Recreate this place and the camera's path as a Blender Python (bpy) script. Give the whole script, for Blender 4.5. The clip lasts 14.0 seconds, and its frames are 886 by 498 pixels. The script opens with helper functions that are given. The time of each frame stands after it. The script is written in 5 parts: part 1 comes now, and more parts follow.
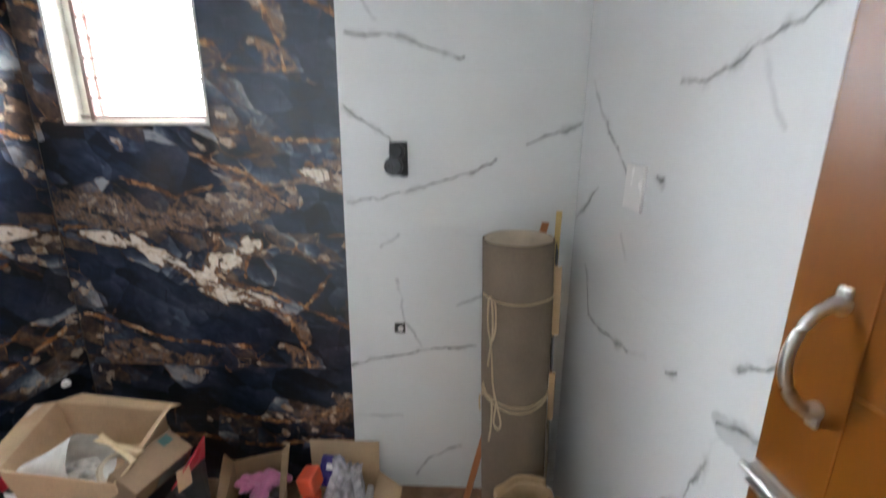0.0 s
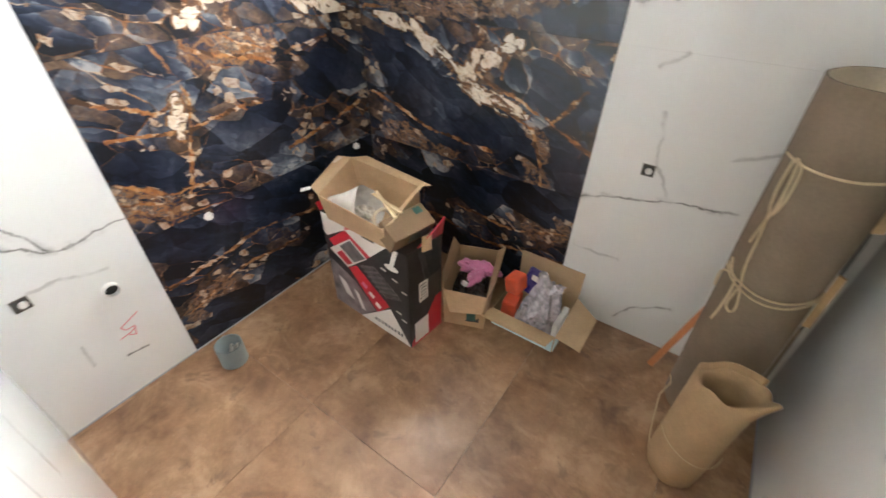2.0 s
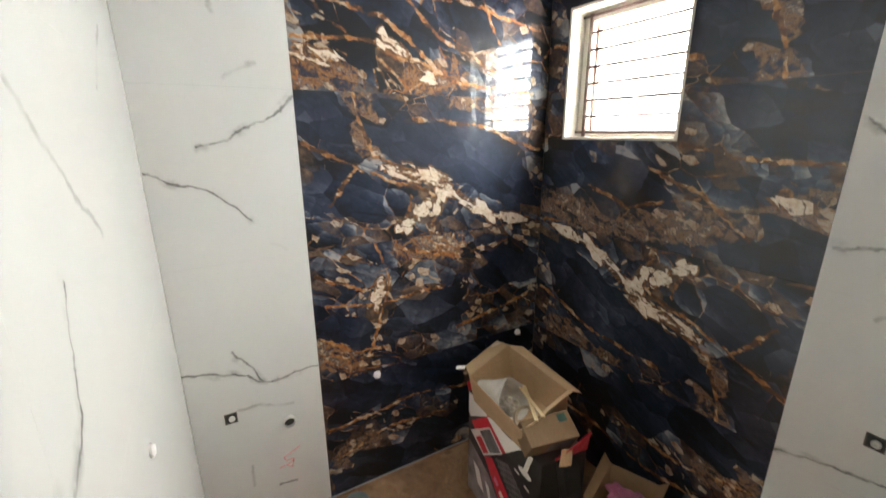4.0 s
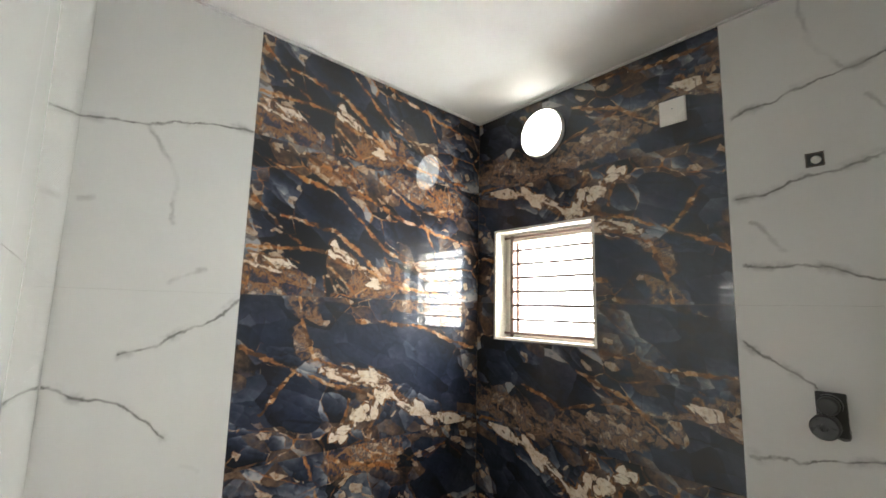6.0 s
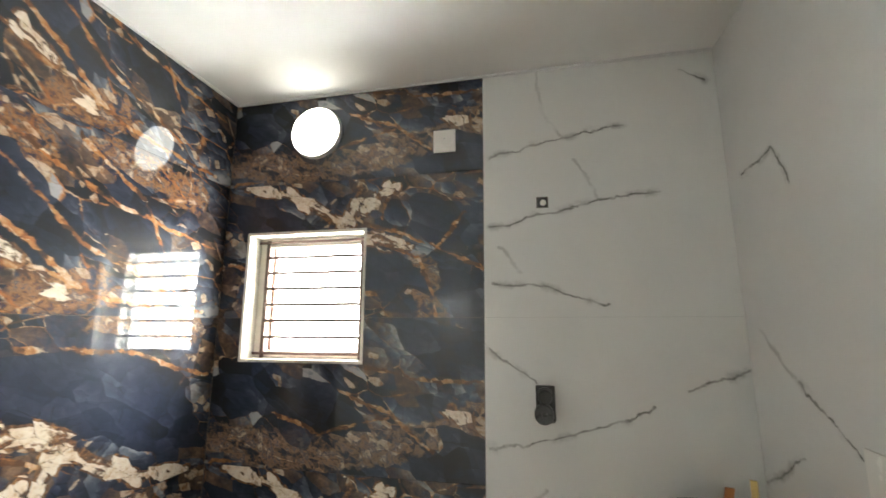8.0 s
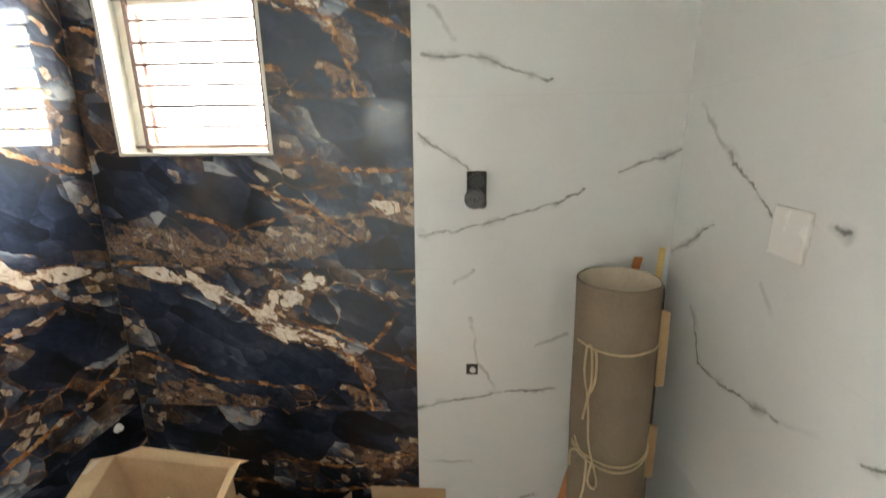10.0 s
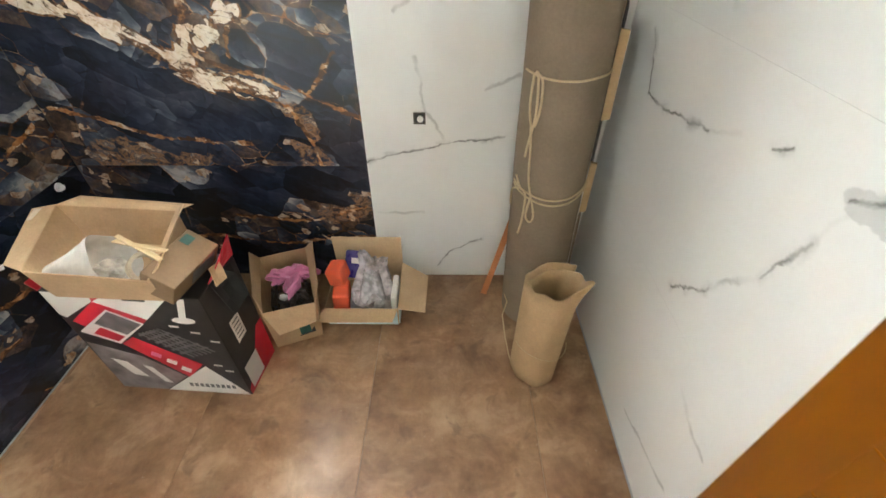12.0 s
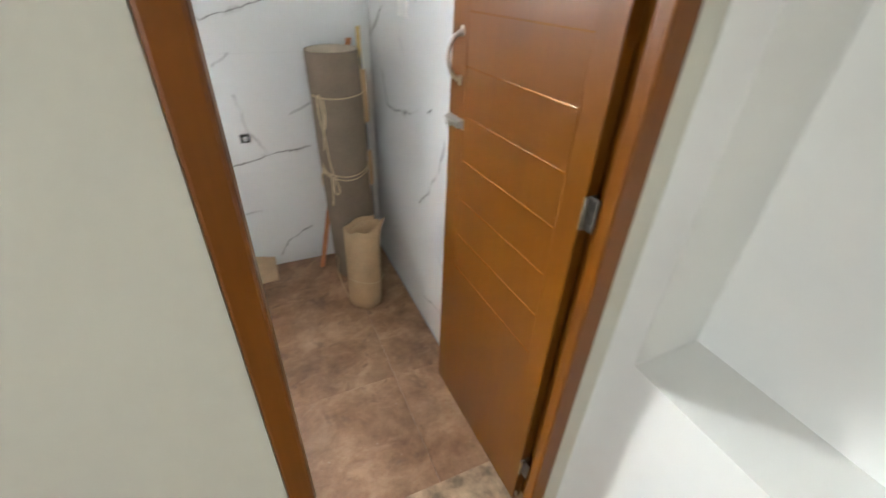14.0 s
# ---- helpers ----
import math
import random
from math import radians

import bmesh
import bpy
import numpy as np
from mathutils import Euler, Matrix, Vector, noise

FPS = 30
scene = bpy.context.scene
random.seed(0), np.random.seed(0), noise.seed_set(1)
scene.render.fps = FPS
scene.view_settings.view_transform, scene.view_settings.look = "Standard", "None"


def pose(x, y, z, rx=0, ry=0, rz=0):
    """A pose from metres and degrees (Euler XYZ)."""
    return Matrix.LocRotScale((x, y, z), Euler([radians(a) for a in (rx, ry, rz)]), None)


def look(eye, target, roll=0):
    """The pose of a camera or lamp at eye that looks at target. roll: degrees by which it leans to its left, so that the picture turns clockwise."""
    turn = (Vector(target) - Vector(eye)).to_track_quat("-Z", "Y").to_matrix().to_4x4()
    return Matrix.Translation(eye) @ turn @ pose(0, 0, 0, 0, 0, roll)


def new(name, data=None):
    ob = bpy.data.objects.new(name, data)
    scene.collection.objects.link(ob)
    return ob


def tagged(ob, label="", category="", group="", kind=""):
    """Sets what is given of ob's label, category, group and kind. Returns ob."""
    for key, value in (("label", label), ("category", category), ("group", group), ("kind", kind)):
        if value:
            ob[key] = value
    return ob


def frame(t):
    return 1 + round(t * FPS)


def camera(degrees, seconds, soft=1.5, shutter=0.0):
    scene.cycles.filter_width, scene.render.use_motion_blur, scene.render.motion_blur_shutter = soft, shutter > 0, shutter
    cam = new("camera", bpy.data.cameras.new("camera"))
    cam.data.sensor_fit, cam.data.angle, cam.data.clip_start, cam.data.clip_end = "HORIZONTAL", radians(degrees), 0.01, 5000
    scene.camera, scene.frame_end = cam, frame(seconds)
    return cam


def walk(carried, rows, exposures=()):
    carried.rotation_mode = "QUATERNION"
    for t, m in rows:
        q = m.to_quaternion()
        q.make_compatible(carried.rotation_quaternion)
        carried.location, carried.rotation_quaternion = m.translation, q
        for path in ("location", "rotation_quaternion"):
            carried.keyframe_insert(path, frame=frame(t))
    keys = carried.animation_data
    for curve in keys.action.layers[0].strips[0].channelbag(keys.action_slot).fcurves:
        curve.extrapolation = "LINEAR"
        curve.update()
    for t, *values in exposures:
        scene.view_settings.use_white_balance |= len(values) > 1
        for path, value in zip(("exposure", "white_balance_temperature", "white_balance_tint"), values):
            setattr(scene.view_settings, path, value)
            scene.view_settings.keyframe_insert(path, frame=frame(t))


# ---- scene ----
cam = camera(93.2, 14.0, 1.5, 0.35)
PATH = [
    (0, (1.639, -1.614, 1.568), (1.562, 0.32, 1.064), 0.2),
    (0.5, (1.628, -1.537, 1.464), (1.543, 0.207, 0.489), 0.1),
    (1, (1.647, -1.568, 1.475), (1.404, 0.067, 0.351), 0.2),
    (1.5, (1.633, -1.583, 1.521), (1.06, -0.094, 0.315), 0.6),
    (2, (1.567, -1.584, 1.511), (0.675, -0.28, 0.286), 0.8),
    (2.5, (1.544, -1.579, 1.524), (0.4, -0.437, 0.346), 0.6),
    (3, (1.571, -1.581, 1.575), (0.213, -0.528, 0.55), 0.3),
    (3.5, (1.586, -1.596, 1.615), (0.065, -0.574, 0.813), 0.5),
    (4, (1.635, -1.559, 1.66), (-0.027, -0.587, 1.119), -0.3),
    (4.2, (1.628, -1.588, 1.668), (-0.052, -0.591, 1.237), 0.2),
    (6.3, (1.583, -1.684, 1.783), (0.175, -0.308, 2.135), 0.1),
    (6.5, (1.552, -1.692, 1.785), (0.234, -0.234, 2.155), -0.0),
    (7, (1.463, -1.690, 1.79), (0.442, -0.022, 2.18), -0.1),
    (7.5, (1.392, -1.693, 1.788), (0.697, 0.119, 2.184), -0.1),
    (7.7, (1.375, -1.675, 1.784), (0.812, 0.188, 2.177), -0.1),
    (9.8, (1.371, -1.495, 1.683), (1.239, 0.465, 1.308), -0.2),
    (10, (1.387, -1.471, 1.65), (1.255, 0.465, 1.166), -0.6),
    (10.5, (1.392, -1.453, 1.583), (1.304, 0.391, 0.814), -0.6),
    (11, (1.428, -1.436, 1.492), (1.375, 0.293, 0.488), -0.5),
    (11.5, (1.471, -1.43, 1.434), (1.431, 0.176, 0.242), -0.6),
    (12, (1.504, -1.486, 1.443), (1.479, 0.031, 0.14), -0.3),
    (12.5, (1.572, -1.605, 1.478), (1.563, -0.126, 0.131), -0.2),
    (13, (1.605, -1.808, 1.465), (1.685, -0.307, 0.146), 0.3),
    (13.2, (1.621, -1.912, 1.479), (1.75, -0.405, 0.17), -0.3),
    (13.4, (1.613, -2.033, 1.494), (1.827, -0.505, 0.222), 0.7),
    (13.5, (1.602, -2.087, 1.509), (1.867, -0.555, 0.251), 0.7),
    (13.6, (1.591, -2.137, 1.519), (1.903, -0.596, 0.283), 0.4),
    (13.7, (1.572, -2.184, 1.522), (1.955, -0.645, 0.303), 1.6),
    (13.8, (1.533, -2.243, 1.531), (2.015, -0.699, 0.354), 1.1),
    (13.9, (1.494, -2.292, 1.538), (2.079, -0.756, 0.398), 1.6),
    (14, (1.446, -2.346, 1.543), (2.16, -0.831, 0.45), 2.4),
]
walk(cam, [(t, look(eye, target, roll)) for t, eye, target, roll in PATH],
     [(0.0, 0.45, 5750, 8), (0.5, 1.14, 6150, 9), (1.6, 1.02, 6300, 9), (3.0, 0.30, 6650, 8), (4.0, -0.13, 6700, 7), (6.3, -0.50, 6700, 6), (7.7, -0.22, 6750, 5),
      (10.0, 0.48, 6650, 3), (11.0, 0.98, 6550, 3), (12.5, 1.18, 6350, 4), (13.4, 1.22, 5750, 4), (14.0, 0.78, 5950, 7)])

# ---------------------------------------------------------------- light
world = bpy.data.worlds.new("sky")
scene.world = world
world.use_nodes = True
wn = world.node_tree
sky = wn.nodes.new("ShaderNodeTexSky")
sky.sky_type, sky.sun_disc, sky.sun_elevation, sky.sun_rotation = "NISHITA", False, radians(48), radians(200)
wn.links.new(sky.outputs[0], wn.nodes["Background"].inputs[0])
wn.nodes["Background"].inputs[1].default_value = 0.1


def area_lamp(name, m, sx, sy, watts, colour):
    data = bpy.data.lights.new(name, "AREA")
    data.shape, data.size, data.size_y, data.energy, data.color = "RECTANGLE", sx, sy, watts, colour
    ob = new(name, data)
    ob.matrix_world = m
    return ob


# daylight by the bathroom window, and an added fill lamp outside the outer room
area_lamp("window_daylight", look((0.22, 0.46, 2.12), (0.90, -0.85, 0.95)), 0.54, 0.56, 120.0, (1.0, 0.985, 0.95))
area_lamp("outer_window_daylight", look((-1.35, -3.0, 1.65), (1.2, -2.9, 1.3)), 1.5, 1.4, 20.5, (1.0, 0.985, 0.96))


# ---------------------------------------------------------------- node helpers
class Graph:
    """A short way to write node trees."""

    def __init__(self, name, rough=0.5, metal=0.0, colour=(0.5, 0.5, 0.5)):
        self.mat = bpy.data.materials.new(name)
        self.mat.use_nodes = True
        self.tree = self.mat.node_tree
        self.bsdf = self.tree.nodes["Principled BSDF"]
        self.set("Roughness", rough)
        self.set("Metallic", metal)
        self.set("Base Color", (*colour, 1))

    def set(self, key, value):
        if isinstance(value, bpy.types.NodeSocket):
            self.tree.links.new(value, self.bsdf.inputs[key])
        else:
            self.bsdf.inputs[key].default_value = value

    def node(self, kind, *ins, out=0, operation="", use_clamp=False):
        n = self.tree.nodes.new(kind)
        if operation:
            n.operation = operation
        if use_clamp:
            n.use_clamp = True
        for i, v in enumerate(ins):
            if v is None:
                continue
            if isinstance(v, bpy.types.NodeSocket):
                self.tree.links.new(v, n.inputs[i])
            else:
                n.inputs[i].default_value = v
        return n.outputs[out]

    def math(self, op, a, b=None, c=None, clamp=False):
        return self.node("ShaderNodeMath", a, b, c, operation=op, use_clamp=clamp)

    def vec(self, op, a, b=None, out=0):
        return self.node("ShaderNodeVectorMath", a, b, operation=op, out=out)

    def scaled(self, a, s):
        n = self.tree.nodes.new("ShaderNodeVectorMath")
        n.operation = "SCALE"
        for key, v in ((0, a), (3, s)):
            if isinstance(v, bpy.types.NodeSocket):
                self.tree.links.new(v, n.inputs[key])
            else:
                n.inputs[key].default_value = v
        return n.outputs[0]

    def noise(self, p, scale, detail=3.0, rough=0.55, colour=False):
        n = self.tree.nodes.new("ShaderNodeTexNoise")
        if p is not None:
            self.tree.links.new(p, n.inputs["Vector"])
        n.inputs["Scale"].default_value, n.inputs["Detail"].default_value, n.inputs["Roughness"].default_value = scale, detail, rough
        return n.outputs["Color" if colour else "Fac"]

    def cells(self, p, scale, feature="F1", out="Color", randomness=1.0):
        n = self.tree.nodes.new("ShaderNodeTexVoronoi")
        n.feature = feature
        self.tree.links.new(p, n.inputs["Vector"])
        n.inputs["Scale"].default_value, n.inputs["Randomness"].default_value = scale, randomness
        return n.outputs[out]

    def fit(self, v, a, b, c=0.0, d=1.0, smooth=True):
        n = self.tree.nodes.new("ShaderNodeMapRange")
        n.interpolation_type = "SMOOTHSTEP" if smooth else "LINEAR"
        self.tree.links.new(v, n.inputs[0])
        for i, x in enumerate((a, b, c, d)):
            n.inputs[i + 1].default_value = x
        return n.outputs[0]

    def ramp(self, v, stops, hard=False):
        n = self.tree.nodes.new("ShaderNodeValToRGB")
        n.color_ramp.interpolation = "CONSTANT" if hard else "LINEAR"
        el = n.color_ramp.elements
        while len(el) < len(stops):
            el.new(0.5)
        for e, (p, c) in zip(el, stops):
            e.position, e.color = p, (*c, 1)
        self.tree.links.new(v, n.inputs[0])
        return n.outputs[0]

    def mix(self, f, a, b, mode="MIX"):
        n = self.tree.nodes.new("ShaderNodeMix")
        n.data_type, n.blend_type = "RGBA", mode
        for key, v in ((0, f), (6, a), (7, b)):
            if isinstance(v, bpy.types.NodeSocket):
                self.tree.links.new(v, n.inputs[key])
            else:
                n.inputs[key].default_value = v if key == 0 else (*v, 1)
        return n.outputs[2]

    def bump(self, height, strength, distance=0.002):
        n = self.tree.nodes.new("ShaderNodeBump")
        n.inputs["Strength"].default_value, n.inputs["Distance"].default_value = strength, distance
        self.tree.links.new(height, n.inputs["Height"])
        self.set("Normal", n.outputs[0])

    def here(self):
        return self.node("ShaderNodeNewGeometry")

    def own(self):
        return self.node("ShaderNodeTexCoord", out=3)

    def by_piece(self):
        return self.node("ShaderNodeObjectInfo", out=5)

    def wall_plane(self, u, v):
        """The place on a wall as (u, v, 0): u and v are 0, 1 or 2 for x, y, z."""
        s = self.tree.nodes.new("ShaderNodeSeparateXYZ")
        self.tree.links.new(self.here(), s.inputs[0])
        return self.node("ShaderNodeCombineXYZ", s.outputs[u], s.outputs[v], 0.0), s.outputs[v]

    def warp(self, p, scale, amount, detail=2.0):
        c = self.vec("SUBTRACT", self.noise(p, scale, detail, colour=True), (0.5, 0.5, 0.5))
        return self.vec("ADD", p, self.vec("MULTIPLY", c, (amount, amount, 0)))

    def nearness(self, p, lines, width):
        """1 on the given polylines, falling to 0 at that width from them."""
        best = None
        for line in lines:
            for (ax, ay), (bx, by) in zip(line, line[1:]):
                dx, dy = bx - ax, by - ay
                k = 1 / (dx * dx + dy * dy)
                q = self.vec("SUBTRACT", p, (ax, ay, 0))
                t = self.math("ADD", self.vec("DOT_PRODUCT", q, (dx * k, dy * k, 0), out=1), 0.0, clamp=True)
                d = self.vec("LENGTH", self.vec("SUBTRACT", q, self.scaled((dx, dy, 0), t)), out=1)
                best = d if best is None else self.math("MINIMUM", best, d)
        return self.fit(best, 0.0, width, 1.0, 0.0)


# ---------------------------------------------------------------- materials
def white_marble(name, u, v, strong, faint, patch=()):
    """Polished white porcelain with thin grey broken veins."""
    g = Graph(name, 0.06)
    p, _ = g.wall_plane(u, v)
    w = g.warp(g.warp(g.warp(p, 5.0, 0.07), 26.0, 0.026, 3.0), 75.0, 0.008, 3.0)
    broken = g.fit(g.noise(p, 13.0, 3.0), 0.36, 0.6, 0.38, 1.0)
    thin = g.math("MULTIPLY", g.nearness(w, strong, 0.0065), broken)
    blot = g.math("MULTIPLY", g.nearness(w, strong, 0.024), g.fit(g.noise(p, 10.0, 4.0), 0.48, 0.64, 0.06, 0.62))
    soft = g.math("MULTIPLY", g.nearness(w, faint, 0.011), g.fit(g.noise(p, 8.0, 3.0), 0.38, 0.62, 0.1, 0.55))
    cloud = g.noise(p, 1.7, 5.0)
    base = g.ramp(cloud, [(0.3, (0.79, 0.80, 0.79)), (0.7, (0.85, 0.855, 0.84))])
    c = g.mix(g.math("MAXIMUM", blot, soft), base, (0.34, 0.34, 0.33))
    if patch:
        c = g.mix(g.fit(g.nearness(g.warp(p, 18.0, 0.05, 3.0), patch, 0.045), 0.35, 0.5, 0.0, 0.7), c, (0.56, 0.57, 0.56))
    c = g.mix(g.math("MULTIPLY", thin, 0.85), c, (0.13, 0.13, 0.12))
    g.set("Base Color", c)
    g.set("Roughness", g.fit(g.noise(p, 3.0, 4.0), 0.3, 0.7, 0.012, 0.03))
    g.set("Specular IOR Level", 0.62)
    g.bump(g.noise(p, 2.2, 1.0), 0.004, 0.01)
    return g.mat


def dark_marble(name, cream, rust, rubble, calm, seed, veined=1.0, dim=0.0):
    """Polished navy and brown breccia: angular smoky facets, cream shards, rust-coloured veins and seams of rubble, in the tile's own axes."""
    g = Graph(name, 0.05)
    s = g.tree.nodes.new("ShaderNodeSeparateXYZ")
    g.tree.links.new(g.own(), s.inputs[0])
    p = g.node("ShaderNodeCombineXYZ", s.outputs[0], s.outputs[2], 0.0)
    w = g.warp(g.warp(g.vec("ADD", p, (3.1 * seed, 1.7 * seed, 0)), 3.0, 0.09, 2.0), 22.0, 0.020, 4.0)
    tilted = g.node("ShaderNodeMapping", w, None, (0, 0, radians(27)), (1, 1, 1))
    turned = g.vec("MULTIPLY", tilted, (0.72, 1.28, 1.0))
    cloud = g.noise(w, 3.0, 6.0, 0.6)
    grit = g.noise(w, 15.0, 8.0, 0.7)
    gravel = g.noise(w, 36.0, 7.0, 0.72)

    def split(colour, k):
        return g.node("ShaderNodeSeparateColor", colour, out=k)

    def facets(scale, slope):
        """A random value for each cell, and a smoky ramp across it in a direction of its own."""
        n = g.tree.nodes.new("ShaderNodeTexVoronoi")
        g.tree.links.new(turned, n.inputs["Vector"])
        n.inputs["Scale"].default_value = scale
        way = g.vec("SUBTRACT", n.outputs["Color"], (0.5, 0.5, 0.5))
        ramp = g.math("MULTIPLY", g.vec("DOT_PRODUCT", g.vec("SUBTRACT", turned, n.outputs["Position"]), way, out=1), slope)
        # the cell's middle, back in the tile's plane
        there = g.node("ShaderNodeMapping", g.vec("MULTIPLY", n.outputs["Position"], (1 / 0.72, 1 / 1.28, 0)), None, (0, 0, radians(-27)), (1, 1, 1))
        return n.outputs["Color"], ramp, g.cells(turned, scale, "DISTANCE_TO_EDGE", "Distance"), g.vec("SUBTRACT", there, (3.1 * seed, 1.7 * seed, 0))

    big_c, big_g, edge_big, _ = facets(5.2, 7.0)
    mid_c, mid_g, edge_mid, mid_at = facets(12.5, 10.0)
    tiny_c, tiny_g, edge_tiny, tiny_at = facets(33.0, 16.0)
    quiet = g.fit(g.nearness(mid_at, calm, 0.15), 0.22, 0.30) if calm else g.fit(cloud, 0.0, 0.01, 0.0, 0.0)
    loud = g.math("SUBTRACT", 1.0, quiet)
    # smoky facets
    tone = g.math("ADD", g.math("ADD", g.math("MULTIPLY", split(big_c, 0), 0.26), big_g), g.math("ADD", g.math("MULTIPLY", split(mid_c, 0), 0.17), mid_g))
    tone = g.math("ADD", g.math("ADD", tone, g.math("MULTIPLY", tiny_g, 0.7)), g.math("ADD", g.math("MULTIPLY", grit, 0.50), g.math("MULTIPLY", cloud, 0.22)))
    plain = g.math("ADD", g.math("ADD", g.math("MULTIPLY", big_g, 0.5), g.math("MULTIPLY", split(big_c, 2), 0.10)), g.math("ADD", g.math("ADD", g.math("MULTIPLY", mid_g, 0.35), g.math("MULTIPLY", tiny_g, 0.35)), g.math("ADD", g.math("MULTIPLY", grit, 0.30), 0.20 - dim)))
    tone = g.math("ADD", g.math("MULTIPLY", g.math("SUBTRACT", tone, 0.085 + dim), loud), g.math("MULTIPLY", plain, quiet))
    blocks = g.ramp(tone, [(0.24, (0.004, 0.005, 0.009)), (0.40, (0.010, 0.0145, 0.029)), (0.54, (0.023, 0.031, 0.054)), (0.68, (0.058, 0.070, 0.098)), (0.82, (0.15, 0.17, 0.20)), (0.95, (0.33, 0.33, 0.33))])
    # brown stain creeps through part of the facets
    stain = g.math("MULTIPLY", g.fit(g.math("ADD", g.math("MULTIPLY", split(mid_c, 1), 0.30), g.math("ADD", g.math("MULTIPLY", cloud, 0.5), g.math("MULTIPLY", gravel, 0.35))), 0.56, 0.74, 0.0, 0.85), loud)
    c = g.mix(stain, blocks, g.ramp(grit, [(0.38, (0.035, 0.021, 0.016)), (0.52, (0.10, 0.058, 0.034)), (0.66, (0.22, 0.135, 0.080))]))
    # seams of rubble: brown gravel with pale and black flecks
    band = g.nearness(g.scaled(g.vec("ADD", tiny_at, g.warp(p, 6.0, 0.10, 4.0)), 0.5), rubble, 0.125)
    mixed = g.math("ADD", g.math("MULTIPLY", gravel, 0.74), g.math("ADD", g.math("MULTIPLY", split(tiny_c, 0), 0.17), g.math("MULTIPLY", split(mid_c, 2), 0.12)))
    v = veined
    shards = g.ramp(mixed, [(0.34, (0.007, 0.008, 0.013)), (0.43, (0.024, 0.027, 0.038 + 0.02 * v)), (0.48, (0.11 + 0.04 * v, 0.066, 0.040 - 0.015 * v)), (0.54, (0.25 + 0.06 * v, 0.155, 0.095 - 0.03 * v)),
                            (0.60, (0.050, 0.052, 0.065)), (0.66, (0.40, 0.28, 0.19)), (0.76, (0.60, 0.52, 0.42))])
    fine = g.math("ADD", band, g.math("ADD", g.math("MULTIPLY", split(big_c, 1), 0.30), g.math("MULTIPLY", g.math("SUBTRACT", g.math("ADD", cloud, grit), 0.5), 0.6)))
    rub = g.math("MULTIPLY", g.fit(fine, 0.84, 0.98, 0.0, 0.92), loud)
    c = g.mix(rub, c, shards)
    # veins along the edges of the facets
    rag = g.math("MULTIPLY", g.math("SUBTRACT", grit, 0.5), 0.05)
    where = g.math("MULTIPLY", g.fit(g.noise(w, 3.4, 4.0), 0.47 - 0.04 * v, 0.60 - 0.04 * v), loud)
    hair = g.math("MULTIPLY", g.fit(g.math("ADD", edge_big, rag), 0.0, 0.013 + 0.009 * v, 1.0, 0.0), where)
    rusty = g.ramp(g.math("ADD", g.math("MULTIPLY", gravel, 0.6), g.math("MULTIPLY", split(tiny_c, 1), 0.4)), [(0.38, (0.07, 0.030, 0.012)), (0.52, (0.27 + 0.07 * v, 0.125, 0.045 - 0.01 * v)), (0.62, (0.44, 0.235 - 0.02 * v, 0.11 - 0.03 * v)), (0.72, (0.66, 0.52, 0.38))])
    c = g.mix(g.math("MULTIPLY", hair, 0.92), c, rusty)
    thread = g.math("MULTIPLY", g.fit(g.math("ADD", edge_mid, rag), 0.0, 0.022, 1.0, 0.0), g.math("MULTIPLY", g.fit(g.noise(w, 5.5, 4.0), 0.50 - 0.03 * v, 0.62 - 0.03 * v, 0.0, 0.85), loud))
    c = g.mix(thread, c, rusty)
    chip = g.math("MULTIPLY", g.math("GREATER_THAN", g.math("ADD", split(tiny_c, 2), g.math("MULTIPLY", g.noise(w, 6.0, 3.0), 0.7)), 1.31 - 0.03 * v), g.math("MULTIPLY", g.fit(edge_tiny, 0.0, 0.04), loud))
    c = g.mix(g.math("MULTIPLY", chip, 0.8), c, g.ramp(gravel, [(0.40, (0.28, 0.14, 0.06)), (0.55, (0.55, 0.43, 0.32))]))
    crack = g.math("MULTIPLY", g.fit(edge_mid, 0.0, 0.018, 0.8, 0.0), g.fit(g.noise(w, 8.0, 2.0), 0.50, 0.58))
    c = g.mix(crack, c, (0.004, 0.004, 0.006))
    # long rust-coloured veins
    near = g.warp(g.warp(p, 6.0, 0.05, 3.0), 40.0, 0.026, 5.0)
    line = g.math("MULTIPLY", g.nearness(near, rust, 0.014), g.fit(g.noise(w, 7.0, 5.0, 0.65), 0.34, 0.60, 0.22, 1.0))
    c = g.mix(g.fit(line, 0.20, 0.50, 0.0, 0.95), c, rusty)
    # cream shards strewn along the main vein, with a rusty rim
    lean = g.vec("MULTIPLY", g.node("ShaderNodeMapping", g.warp(g.warp(p, 8.0, 0.04, 2.0), 34.0, 0.026, 4.0), None, (0, 0, radians(30)), (1, 1, 1)), (0.50, 1.20, 1.0))
    close = g.nearness(g.warp(p, 9.0, 0.05, 3.0), cream or [[(-9.0, -9.0), (-9.0, -8.0)]], 0.078)
    keep = g.math("ADD", g.math("MULTIPLY", close, 0.9), g.math("ADD", g.math("MULTIPLY", split(g.cells(lean, 21.0), 0), 0.62), g.math("MULTIPLY", grit, 0.3)))
    keep = g.math("MULTIPLY", keep, g.fit(close, 0.0, 0.12))
    gap = g.fit(g.math("ADD", g.cells(lean, 21.0, "DISTANCE_TO_EDGE", "Distance"), rag), -0.004, 0.016)
